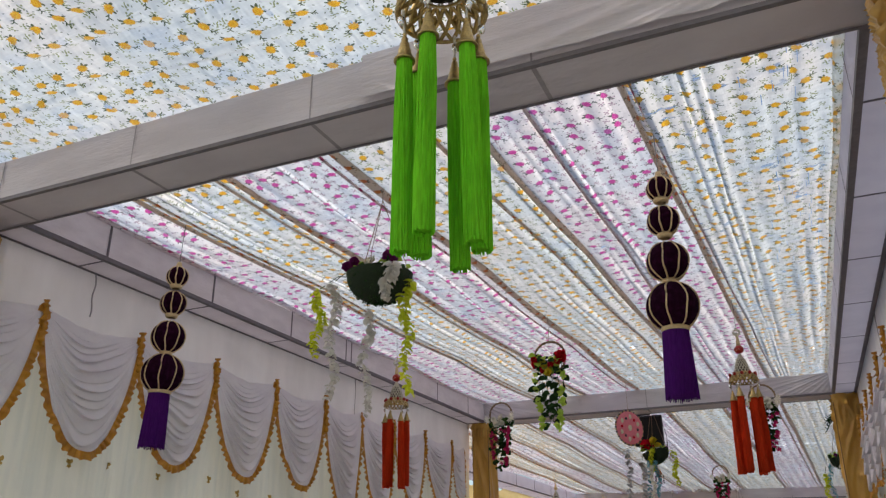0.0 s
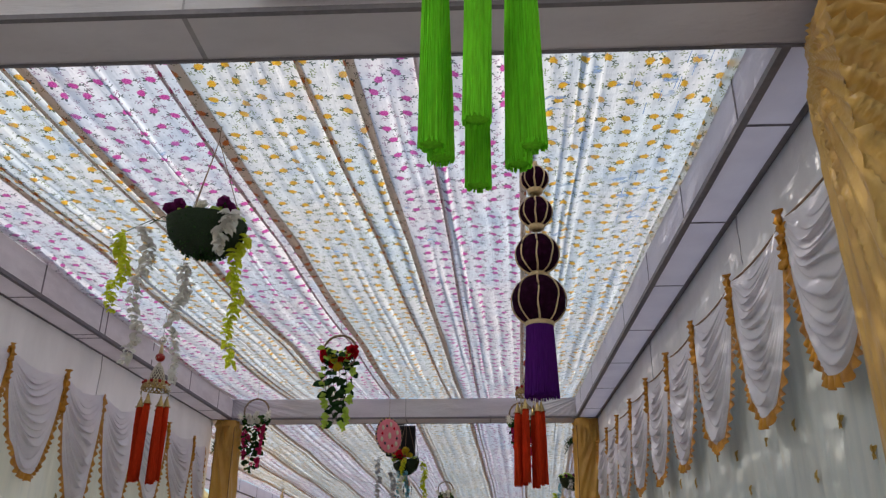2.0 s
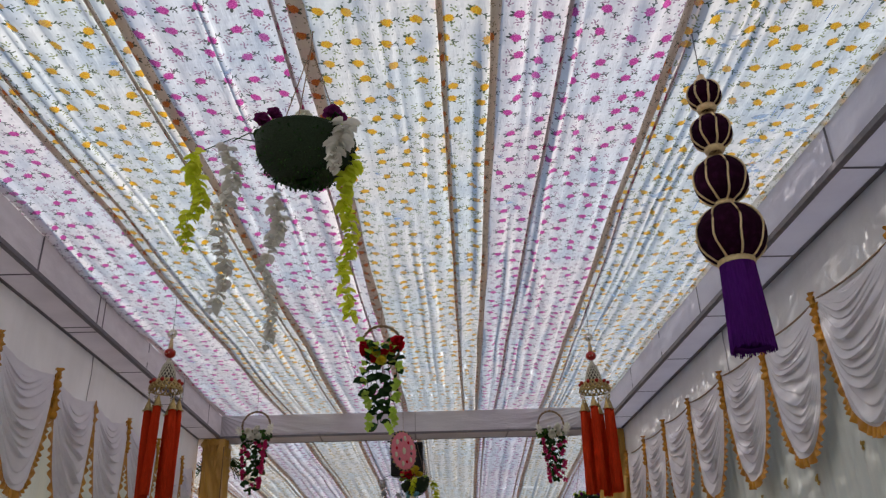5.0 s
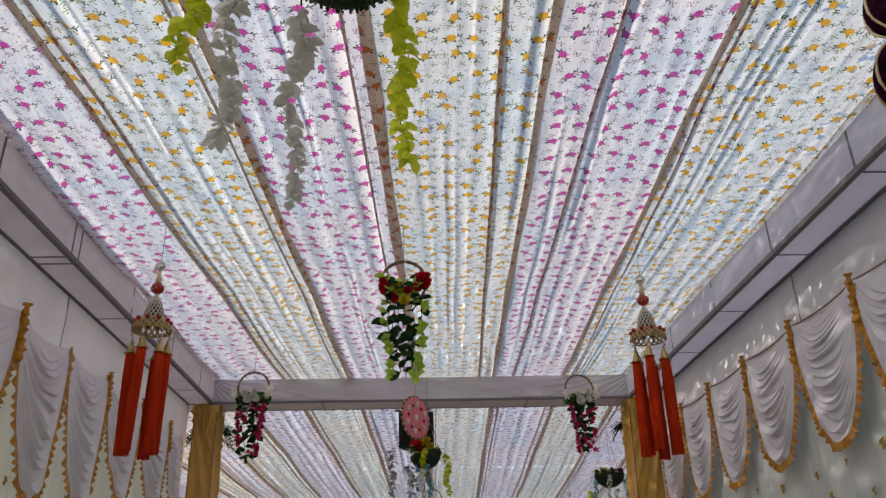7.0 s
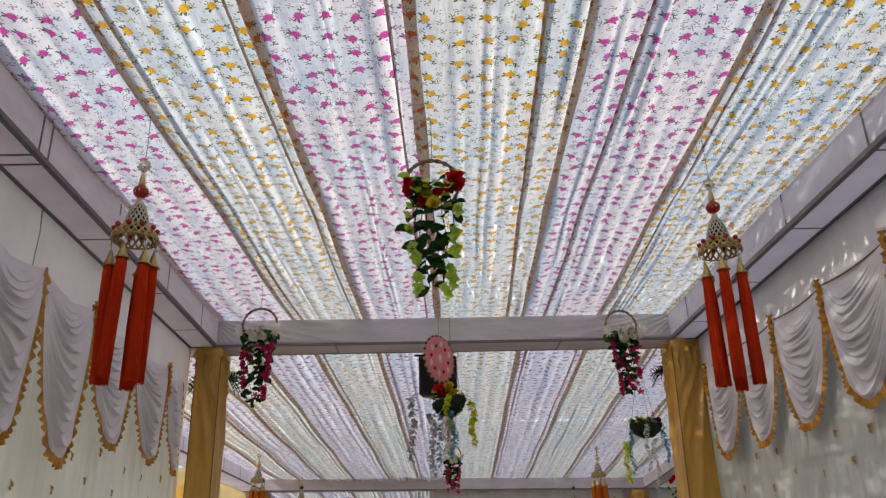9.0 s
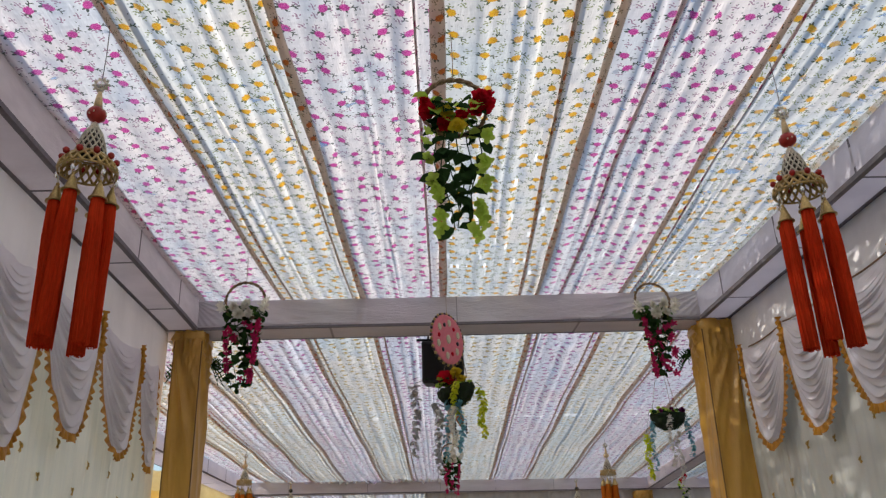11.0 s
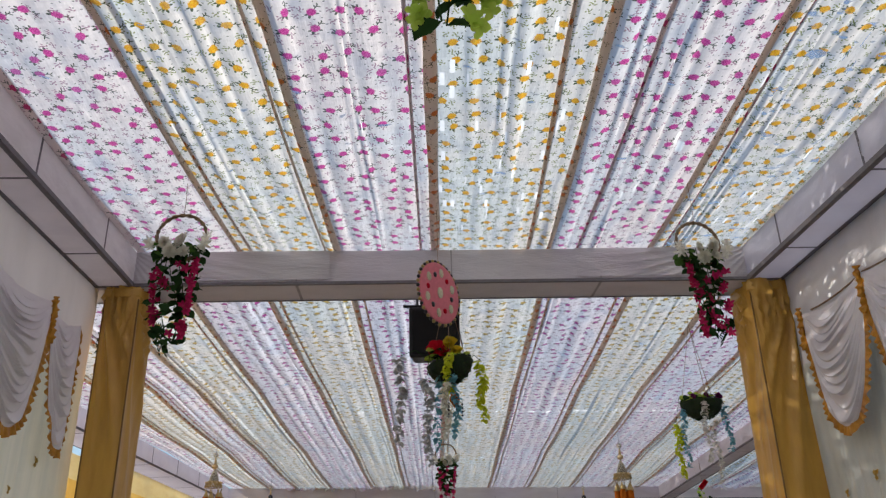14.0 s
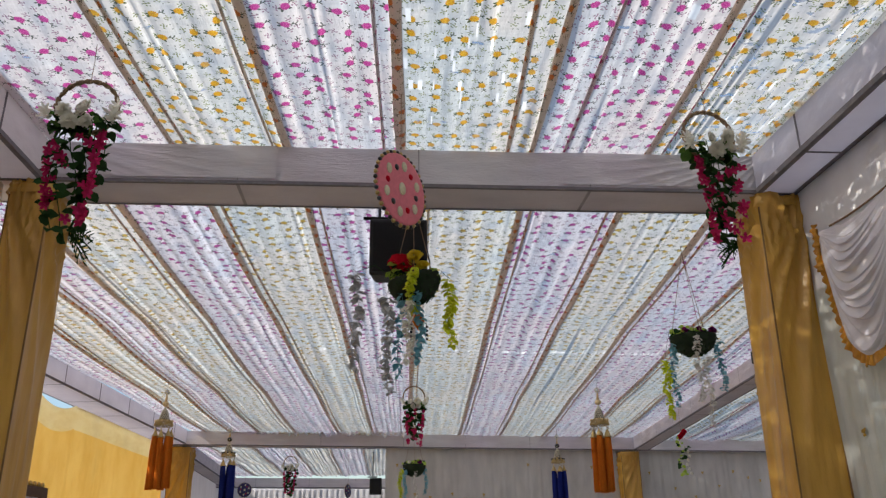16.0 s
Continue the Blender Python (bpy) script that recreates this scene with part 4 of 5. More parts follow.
def chime(name, at, top, yarn, length, r, count, ring_r, bead, label, seed, size=1.0, strands=42, spin=0.3):
    """A hanging chime: string, mirror ring, bead, net bell with a jewelled rim, tassels on gilt caps."""
    rnd = random.Random(seed)
    x, y, z = at
    root = thing(name, (x, y, top), label, "wall hanging", "tassel chimes")
    d = z - top
    k = size
    part("string", Shape().tube([(0, 0, 0), (0.004, 0, d * 0.5 + 0.1), (0, 0, d + 0.1 * k)], 0.0025, 5), M_WIRE, root)
    loop = Shape()
    loop.tube([(0.028 * k * math.cos(2 * math.pi * i / 18), 0, d + 0.17 * k + 0.028 * k * math.sin(2 * math.pi * i / 18)) for i in range(19)], 0.007 * k, 6)
    for i in range(10):
        a = 2 * math.pi * i / 10
        loop.ball((0.038 * k * math.cos(a), 0, d + 0.17 * k + 0.038 * k * math.sin(a)), 0.007 * k, 6, 4)
    mr = part("mirror_ring", loop, M_BRASS_PALE, root)
    part("mirror", Shape().ball((0, 0, d + 0.17 * k), 0.021 * k, 12, 8), M_MIRROR, mr, "small round mirror")
    part("neck", Shape().lathe([(0.008 * k, 0.13 * k), (0.013 * k, 0.11 * k), (0.022 * k, 0.04 * k), (0.004, 0.035 * k)], 14, (0, 0, d)), M_GILT, root)
    part("bead", Shape().ball((0, 0, d), 0.046 * k, 18, 12, 0, 0.9), bead, root, "round bead with white dots")
    dot = Shape().ball((0, 0, 0), 0.0055 * k, 6, 4).mesh("dot", M_CREAMMOTIF)
    for i in range(10):
        a, el = i * 2.4, 0.5 * math.sin(i * 1.7)
        again("dot", dot, root, pose(0.044 * k * math.cos(a) * math.cos(el), 0.044 * k * math.sin(a) * math.cos(el), d + 0.041 * k * math.sin(el)))
    part("finial", Shape().lathe([(0.004, -0.04 * k), (0.018 * k, -0.055 * k), (0.024 * k, -0.075 * k), (0.012 * k, -0.09 * k)], 12, (0, 0, d)), M_BRASS_PALE, root)
    net = bell_net(0.026 * k, 0.074 * k, 0.15 * k, None)
    ob = part("bell", net, M_BRASS_PALE, root, "pale gilt net bell")
    ob.location = (0, 0, d - 0.235 * k)
    # dark shell added inside the net so its holes look dark
    lining = Shape().lathe([(0.024 * k, 0.14 * k), (0.042 * k, 0.11 * k), (0.056 * k, 0.07 * k), (0.066 * k, 0.01 * k)], 16)
    ln = part("lining", lining, M_DARKNET, root, "added dark shell behind the net")
    ln.location = (0, 0, d - 0.235 * k)
    rim = Shape()
    zr = d - 0.24 * k
    rim_prof = [(0.074 * k, 0.008 * k), (0.104 * k, -0.018 * k), (0.126 * k, -0.046 * k), (0.131 * k, -0.078 * k)]
    for i in range(20):
        a0 = 2 * math.pi * i / 20
        for s in (-0.16, 0.16):
            rim.tube([(r_ * math.cos(a0 + s * t), r_ * math.sin(a0 + s * t), zr + z_) for t, (r_, z_) in enumerate(rim_prof)], 0.0075 * k, 4, 0, False)
    for r_, z_ in (rim_prof[0], rim_prof[3]):
        rim.tube([(r_ * math.cos(2 * math.pi * i / 28), r_ * math.sin(2 * math.pi * i / 28), zr + z_) for i in range(29)], 0.006 * k, 5)
    part("rim", rim, M_BRASS, root, "openwork brass rim")
    berry = Shape().ball((0, 0, 0), 0.017 * k, 8, 6).mesh("berry", bead)
    for i in range(10):
        a = 2 * math.pi * (i + 0.5) / 10
        again("berry", berry, root, pose(0.119 * k * math.cos(a), 0.119 * k * math.sin(a), zr - 0.010 * k))
    cap = cone_cap(r * 0.92, 0.075 * k)
    tas = [tassel_mesh(length, r * 0.82, yarn, strands, seed + q) for q in range(2)]
    drop = Shape().ball((0, 0, 0), 0.012 * k, 8, 6, 0, 1.5).mesh("crystal", M_MIRROR)
    for i in range(count):
        a = 2 * math.pi * i / count + spin
        px, py = ring_r * math.cos(a), ring_r * math.sin(a)
        zc = zr - (0.225 + 0.02 * (i % 2)) * k
        c = again("tassel_cap", cap, root, pose(px, py, zc))
        part("link", Shape().tube([(px * 1.05, py * 1.05, zr - 0.075 * k), (px, py, zc + 0.07 * k)], 0.004 * k, 4), M_BRASS_PALE, root)
        again("crystal", drop, root, pose(px * 1.1, py * 1.1, zr - 0.115 * k))
        again("tassel", tas[i % 2], root, pose(px, py, zc - 0.002, rnd.uniform(-1.5, 1.5), rnd.uniform(-1.5, 1.5), rnd.uniform(0, 360)))
    return root


CEIL = 4.03
chime("tassel_chime", (-1.935, -4.30, 3.53), CEIL, M_RED, 0.68, 0.041, 6, 0.116, M_REDBEAD, "hanging gilt bell chime with long red tassels", 1, spin=0.42)
chime("tassel_chime", (1.632, -3.99, 3.52), CEIL, M_RED, 0.68, 0.041, 6, 0.116, M_REDBEAD, "hanging gilt bell chime with long red tassels", 5, spin=0.13)
chime("tassel_chime", (-3.37, 6.79, 3.31), 3.80, M_ORANGE, 0.72, 0.052, 7, 0.115, M_GILT, "hanging gilt bell chime with orange tassels", 9, 1.0, 30)
chime("tassel_chime", (2.86, 5.96, 3.19), 3.82, M_ORANGE, 0.74, 0.052, 6, 0.110, M_GILT, "hanging gilt bell chime with orange tassels", 13, 1.0, 30, 0.1)
chime("tassel_chime", (-3.10, 10.5, 3.24), 3.66, M_BLUE, 0.72, 0.055, 5, 0.105, M_BLACKBEAD, "hanging gilt bell chime with navy tassels", 17, 1.0, 24)
chime("tassel_chime", (3.22, 10.5, 3.09), 3.66, M_BLUE, 0.72, 0.055, 5, 0.105, M_BLACKBEAD, "hanging gilt bell chime with navy tassels", 21, 1.0, 24, 0.9)
chime("tassel_chime", (1.18, -10.10, 3.565), 4.05, M_GREEN, 0.64, 0.033, 6, 0.118, M_BRASS, "large brass chime with long bright green tassels", 25, 1.1, 90, 0.58)


# ---------------------------------------------------------------- velvet ball lanterns
def ball_hanging(at, seed, tilt=0.0):
    x, y, top = at
    root = thing("ball_hanging", (x, y, CEIL), "string of plum velvet balls with purple tassel", "wall hanging", "ball hangings")
    root.matrix_basis = pose(x, y, CEIL, 0, tilt, 0) @ pose(0, 0, 0, 0, 0, seed * 40)
    d = top - CEIL
    part("string", Shape().tube([(0, 0, 0), (0, 0, d + 0.01)], 0.003, 5), M_WIRE, root)
    part("top_cap", Shape().lathe([(0.006, 0.012), (0.017, 0.006), (0.021, -0.012), (0.034, -0.05), (0.026, -0.058)], 12, (0, 0, d)), M_GILT, root)
    zc = d - 0.03
    for c, r in ((-0.105, 0.078), (-0.315, 0.093), (-0.57, 0.120), (-0.84, 0.147)):
        ball = Shape()
        n, k = 24, 14
        rows = []
        for i in range(k + 1):
            th = math.pi * (0.04 + 0.92 * i / k)
            rows.append([((r * (1 - 0.035 * (abs(math.cos(4 * 2 * math.pi * j / n)) ** 3))) * math.sin(th) * math.cos(2 * math.pi * j / n), (r * (1 - 0.035 * (abs(math.cos(4 * 2 * math.pi * j / n)) ** 3))) * math.sin(th) * math.sin(2 * math.pi * j / n), d + c + r * 0.97 * math.cos(th)) for j in range(n)])
        ball.grid(rows, 0, True)
        b = part("ball", ball, M_VELVET, root, "plum velvet ball")
        for q in range(8):
            a = 2 * math.pi * q / 8
            br = Shape().tube([(r * 1.005 * math.sin(math.pi * t / 14) * math.cos(a + 0.03 * math.sin(t * 1.3)), r * 1.005 * math.sin(math.pi * t / 14) * math.sin(a + 0.03 * math.sin(t * 1.3)), d + c + r * 0.985 * math.cos(math.pi * t / 14)) for t in range(1, 14)], 0.0055, 4)
            part("braid", br, M_GILT, b, "gilt braid")
        part("spacer", Shape().lathe([(0.030, 0.018), (0.043, 0.012), (0.046, 0.0), (0.043, -0.012), (0.030, -0.018)], 12, (0, 0, d + c - r)), M_GILT, root)
    part("collar", Shape().lathe([(0.066, -0.952), (0.078, -0.962), (0.080, -0.978), (0.074, -0.985)], 20, (0, 0, d)), M_GILT, root)
    rnd = random.Random(seed)
    sk = Shape()
    sk.lathe([(0.068, -0.97), (0.076, -1.1), (0.086, -1.345), (0.05, -1.335)], 40, (0, 0, d), 0, 0.04)
    for i in range(80):
        a = 2 * math.pi * i / 80 + rnd.uniform(-0.03, 0.03)
        sk.tube([((0.070 + 0.018 * t) * math.cos(a + 0.04 * math.sin(t * 3 + i)), (0.070 + 0.018 * t) * math.sin(a + 0.04 * math.sin(t * 3 + i)), d - 0.975 - rnd.uniform(0.375, 0.392) * t) for t in (0, 0.33, 0.66, 1)], 0.0032, 3, 0, False)
    part("tassel", sk, M_PURPLE, root, "purple yarn tassel")
    return root


ball_hanging((1.50, -7.60, 3.76), 1, 0.6)
ball_hanging((-2.026, -7.706, 3.716), 2, 2.1)


# ---------------------------------------------------------------- flowers
def blossom_mesh(name, mat, r, petals_n, rings, seed, wide=0.85):
    """A layered flower that opens along -y."""
    rnd = random.Random(seed)
    sh = Shape()
    for k in range(rings):
        open_ = 0.35 + 0.6 * (rings - k) / rings
        for i in range(petals_n):
            a = 2 * math.pi * (i + 0.5 * k) / petals_n + rnd.uniform(-0.15, 0.15)
            way = (math.cos(a) * open_, -(1.1 - open_), math.sin(a) * open_)
            sh.leaf((0, 0.2 * r * (rings - k) / rings, 0), way, (0, -1, 0), r * (1 - 0.12 * k) * rnd.uniform(0.9, 1.1), r * wide, 0, -0.15)
    return sh.mesh(name, mat)


ROSE = blossom_mesh("rose", M_ROSE, 0.052, 7, 4, 1)
YROSE = blossom_mesh("yellow_rose", M_YROSE, 0.046, 7, 4, 2)
CARNATION = blossom_mesh("white_flower", M_CREAM, 0.050, 10, 4, 3, 0.5)
LILY = blossom_mesh("lily", M_CREAM, 0.065, 6, 2, 4, 0.32)
PINKB = blossom_mesh("pink_blossom", M_MAGENTA, 0.036, 5, 1, 5, 0.6)
LIMEB = blossom_mesh("lime_blossom", M_LIMELEAF, 0.030, 4, 1, 6)
PLUMB = blossom_mesh("plum_flower", M_PURPLEB, 0.045, 7, 3, 7)
PEACHB = blossom_mesh("cream_flower", M_CREAM, 0.045, 6, 3, 8)
LILYR = blossom_mesh("red_lily", M_ROSE, 0.07, 6, 2, 9)


def foliage(points, size, mat_count, rnd, per=3):
    sh = Shape()
    for p in points:
        for _ in range(per):
            a = rnd.uniform(0, 6.3)
            way = (math.cos(a), math.sin(a) * 0.8 - 0.25, rnd.uniform(-0.9, 0.35))
            l = size * rnd.uniform(0.75, 1.25)
            sh.leaf(p, way, (rnd.uniform(-0.4, 0.4), -0.8, 0.6), l, l * 0.9, rnd.randrange(mat_count), 0.25)
    return sh


def hoop_basket(at, name, label, kind, seed, size=1.0, hang_to=None, face=0.0):
    """A cane hoop with a bunch of flowers at its foot and trailing stems; at: the hoop's top."""
    rnd = random.Random(seed)
    x, y, z = at
    root = thing(name, (x, y, z), label, "flower basket", "hanging flower hoops")
    root.rotation_euler = (0, 0, radians(face))
    k = size
    if hang_to:
        part("string", Shape().tube([(0, 0, hang_to - z), (0.003, 0, (hang_to - z) * 0.5), (0, 0, 0)], 0.0022, 5), M_STRING, root)
    R = 0.165 * k
    hoop = Shape()
    for s in (0, math.pi):
        hoop.tube([((R + 0.006 * k * math.cos(i * 1.1 + s)) * math.sin(2 * math.pi * i / 60), 0.008 * k * math.sin(i * 1.1 + s), -R + (R + 0.006 * k * math.cos(i * 1.1 + s)) * math.cos(2 * math.pi * i / 60)) for i in range(61)], 0.0085 * k, 6)
    part("hoop", hoop, M_CANE, root, "twisted brown cane hoop")
    zb = -1.55 * R
    pts = []
    low = -0.92 * k if kind != "red" else -0.88 * k
    for i in range(6):
        a = -0.13 + 0.26 * i / 5
        end = low * rnd.uniform(0.72, 1.0)
        line = []
        for t in range(9):
            f = t / 8
            taper = 1 - 0.45 * f
            line.append(((a * taper + 0.02 * math.sin(f * 7 + i)) * k, -0.05 * k * math.sin(f * 2 + i) - 0.02, zb * 0.9 + (end - zb * 0.9) * f))
        part("stem", Shape().tube(line, 0.003 * k, 4), M_LEAF, root)
        pts += line[1:]
    dense = pts if kind != "red" else pts[::1]
    part("foliage", foliage(dense, (0.095 if kind == "red" else 0.074) * k, 1, rnd, 1 if kind == "red" else 2), M_LEAF, root, "dark green silk leaves")
    part("crown_leaves", foliage([(rnd.uniform(-0.14, 0.14) * k, rnd.uniform(-0.09, 0.05) * k, zb + rnd.uniform(-0.06, 0.10 if kind == "red" else 0.02) * k) for _ in range(34 if kind == "red" else 22)], 0.07 * k, 2, rnd, 2), [M_LEAF, M_LIMELEAF if kind == "red" else M_MIDLEAF], root)

    def stick(nm, data, px, pz, py=-0.07, s=1.0):
        again(nm, data, root, pose(px * k, (py - 0.02 * rnd.random()) * k, pz * k, rnd.uniform(-30, 25), rnd.uniform(-30, 30), rnd.uniform(-35, 35)) @ Matrix.Diagonal((k * s, k * s, k * s, 1)))

    if kind == "red":
        for px, pz, s in ((-0.135, -0.235, 1.1), (-0.15, -0.19, 0.8), (0.13, -0.17, 1.15), (0.15, -0.20, 1.1), (0.105, -0.225, 0.9), (0.02, -0.265, 1.0), (-0.055, -0.305, 0.9), (0.165, -0.15, 0.8)):
            stick("rose", ROSE, px, pz, -0.07, s)
        for px, pz, s in ((-0.05, -0.245, 1.0), (0.005, -0.34, 1.1)):
            stick("yellow_rose", YROSE, px, pz, -0.09, s)
        for i in range(46):
            side = rnd.choice((-1, 1)) if i < 42 else rnd.uniform(-1, 1)
            f = rnd.random() if i < 42 else 1.0
            stick("lime_blossom", LIMEB, side * (0.15 - 0.06 * f) + rnd.uniform(-0.02, 0.02), -0.33 - 0.55 * f + rnd.uniform(-0.03, 0.03), -0.075, rnd.uniform(0.85, 1.25))
    else:
        for px, pz, s in ((-0.07, -0.25, 0.85), (0.035, -0.235, 1.2), (-0.03, -0.315, 1.05), (0.055, -0.31, 0.85)):
            stick("white_flower", CARNATION, px, pz, -0.11, s * 1.12)
        for px, pz, s in ((-0.17, -0.24, 1.0), (-0.19, -0.20, 0.8), (0.17, -0.22, 1.1), (0.19, -0.17, 0.9), (0.15, -0.26, 0.8)):
            stick("lily", LILY, px, pz - 0.02, -0.06, s * 0.9)
        for i in range(44):
            f = (i + rnd.random()) / 44
            px = rnd.uniform(-1, 1) * (0.15 - 0.05 * f)
            if rnd.random() < 0.6:
                px = math.copysign(0.14 - 0.05 * f, px)
            stick("pink_blossom", PINKB, px, -0.36 - 0.52 * f, -0.07, rnd.uniform(0.7, 1.05))
    return root


hoop_basket((-0.19, -4.25, 3.745), "flower_hoop", "cane hoop with red and yellow roses and trailing ivy", "red", 1, 1.0, CEIL)
hoop_basket((-1.825, -1.22, 3.785), "flower_hoop", "cane hoop with white flowers and magenta blossom trails", "white", 2, 1.0, CEIL)
hoop_basket((1.69, -1.17, 3.72), "flower_hoop", "cane hoop with white flowers and magenta blossom trails", "white", 3, 0.96, CEIL, 8)
hoop_basket((0.30, 7.5, 3.70), "flower_hoop", "cane hoop with white flowers and dark red trails", "white", 4, 1.05, 3.8, 4)
hoop_basket((-2.43, 15.0, 3.37), "flower_hoop", "cane hoop with white flowers and dark red trails", "white", 5, 1.0, 3.5)


# ---------------------------------------------------------------- hanging planters
def vine_mesh(length, mat, seed, dense=1.0, size=0.032, curl=0.02):
    rnd = random.Random(seed)
    sh = Shape()
    n = max(6, int(length / 0.022 * dense))
    line = [(curl * math.sin(i * 0.35 + seed), curl * math.cos(i * 0.3 + seed), -length * i / n) for i in range(n + 1)]
    sh.tube(line[::2], 0.002, 3)
    for i, p in enumerate(line[1:]):
        for _ in range(4):
            a = rnd.uniform(0, 6.3)
            l = size * 1.45 * rnd.uniform(0.7, 1.3) * (1 - 0.3 * i / n)
            sh.leaf(p, (math.cos(a), math.sin(a), rnd.uniform(-0.9, 0.3)), (0, 0, 1), l, l * 0.85, 0, 0.3)
    return sh.mesh("vine", mat)


def planter(at, r, top, label, vines, crown, seed, tip=(0, 0), depth=0.95):
    """A round moss bowl on strings with flowers on top and trailing vines; at: middle of its rim."""
    rnd = random.Random(seed)
    x, y, z = at
    root = thing("hanging_planter", (x, y, z), label, "hanging planter", "hanging planters")
    bowl = Shape()
    prof = [(0.001, -0.2 * r)] + [(r * math.sin(math.pi / 2 * t / 10), -r * depth * math.cos(math.pi / 2 * t / 10)) for t in range(1, 11)] + [(r * 1.02, 0.012), (r * 0.94, 0.012), (r * 0.9, -0.1 * r), (0.001, -0.12 * r)]
    bowl.lathe(prof[1:] , 30)
    b = part("bowl", bowl, M_POT, root, "dark moss-covered bowl")
    fuzz = Shape()
    for i in range(420):
        th, ph = rnd.uniform(0.05, 1.5), rnd.uniform(0, 6.3)
        p = (r * math.sin(th) * math.cos(ph), r * math.sin(th) * math.sin(ph), -r * depth * math.cos(th))
        q = Vector((p[0], p[1], p[2] / depth)).normalized()
        fuzz.leaf(p, q + Vector((rnd.uniform(-1, 1), rnd.uniform(-1, 1), rnd.uniform(-1, 1))), (0, 0, 1), 0.016, 0.01)
    tagged(part("moss", fuzz, M_LEAF, b), kind="stuff")
    b.rotation_euler = (radians(tip[0]), radians(tip[1]), 0)
    for i in range(3):
        a = 2 * math.pi * i / 3 + 0.5
        part("string", Shape().tube([(r * 0.95 * math.cos(a), r * 0.95 * math.sin(a), 0), (0.0, 0.02, top - z - 0.1), (0, 0.02, top - z)], 0.0028, 5), M_STRING, root)
    part("crown_leaves", foliage([(rnd.uniform(-0.9, 0.9) * r, rnd.uniform(-0.7, 0.7) * r, 0.03 + rnd.uniform(0, 0.05)) for _ in range(34)], 0.06, 2, rnd, 2), [M_LEAF, M_LIMELEAF], root)
    for nm, data, px, pz, s in crown:
        again(nm, data, root, pose(px, -0.6 * r, pz, rnd.uniform(-40, 10), 0, rnd.uniform(-30, 30)) @ Matrix.Diagonal((s, s, s, 1)))
    for i, (px, py, pz, length, mat, dense, size) in enumerate(vines):
        me = vine_mesh(length, mat, seed * 20 + i, dense, size)
        again("vine", me, root, pose(px, py, pz))
        rim = Vector((px, py, 0)).normalized() * r * 0.8 if abs(px) + abs(py) > r else Vector((px * 0.5, py * 0.5, 0))
        part("stem", Shape().tube([(rim.x, rim.y, 0.02), ((rim.x + px) / 2, (rim.y + py) / 2, max(0.05, pz + 0.05)), (px, py, pz)], 0.003, 4), M_LEAF, root)
    return root


planter((-0.350, -7.66, 3.365), 0.218, CEIL, "dark moss bowl with plum flowers and white and lime trailing vines",
        [(-0.46, 0.0, -0.02, 0.46, M_LIME, 1.2, 0.034), (-0.31, -0.05, 0.0, 0.78, M_WHITEB, 1.0, 0.036), (-0.14, 0.10, -0.16, 0.72, M_WHITEB, 0.9, 0.034),
         (0.17, -0.19, 0.02, 0.24, M_WHITEB, 1.6, 0.042), (0.19, 0.02, -0.04, 0.74, M_LIME, 1.1, 0.036)],
        [("plum_flower", PLUMB, -0.17, 0.05, 1.0), ("plum_flower", PLUMB, -0.12, 0.08, 0.9), ("cream_flower", PEACHB, 0.0, 0.06, 1.1), ("plum_flower", PLUMB, 0.13, 0.08, 1.1), ("plum_flower", PLUMB, 0.17, 0.05, 0.8)], 3, (0, 0), 0.84)
planter((0.03, 0.44, 3.18), 0.195, 3.95, "dark moss bowl with red lily and grey, teal and lime vines",
        [(-0.42, 0.0, 0.07, 0.72, M_GREYLEAF, 0.7, 0.045), (-0.19, -0.08, -0.12, 0.72, M_GREYLEAF, 0.7, 0.045), (-0.10, -0.1, -0.1, 0.62, M_TEAL, 0.6, 0.04),
         (-0.02, -0.22, 0.05, 0.34, M_LIME, 1.2, 0.034), (-0.05, -0.21, -0.20, 0.46, M_CREAM, 1.1, 0.034), (0.03, -0.2, -0.14, 0.5, M_TEAL, 1.0, 0.036), (0.27, 0.0, 0.02, 0.50, M_LIME, 1.3, 0.040)],
        [("red_lily", LILYR, -0.12, 0.10, 1.3), ("yellow_rose", YROSE, 0.0, 0.14, 1.7), ("red_lily", LILYR, -0.05, 0.06, 1.0), ("yellow_rose", YROSE, 0.06, 0.08, 1.2)], 4, (0, -14), 0.9)
planter((2.62, 1.70, 3.07), 0.205, 4.0, "dark moss bowl with plum flowers and pale, lime and teal vines",
        [(-0.30, -0.05, -0.20, 0.52, M_LIME, 1.2, 0.036), (-0.23, -0.05, -0.05, 0.58, M_TEAL, 1.0, 0.03), (-0.06, -0.2, 0.0, 0.6, M_WHITEB, 0.9, 0.03), (0.05, -0.12, -0.18, 0.66, M_WHITEB, 0.9, 0.03), (0.24, 0.0, -0.02, 0.46, M_TEAL, 1.0, 0.032)],
        [("plum_flower", PLUMB, -0.12, 0.04, 0.9), ("plum_flower", PLUMB, 0.02, 0.05, 0.9), ("plum_flower", PLUMB, 0.14, 0.04, 1.0)], 5, (0, 0), 0.78)
planter((0.42, 10.5, 2.74), 0.22, 3.7, "dark moss bowl with flowers and lime and teal vines",
        [(-0.26, 0.0, -0.05, 0.62, M_LIME, 1.0, 0.04), (-0.18, -0.1, -0.05, 0.66, M_TEAL, 1.0, 0.036), (0.02, -0.15, -0.1, 0.6, M_WHITEB, 0.8, 0.03), (0.22, 0.0, -0.03, 0.5, M_TEAL, 1.0, 0.036)],
        [("cream_flower", PEACHB, -0.1, 0.05, 1.0), ("plum_flower", PLUMB, 0.1, 0.05, 1.2)], 6)


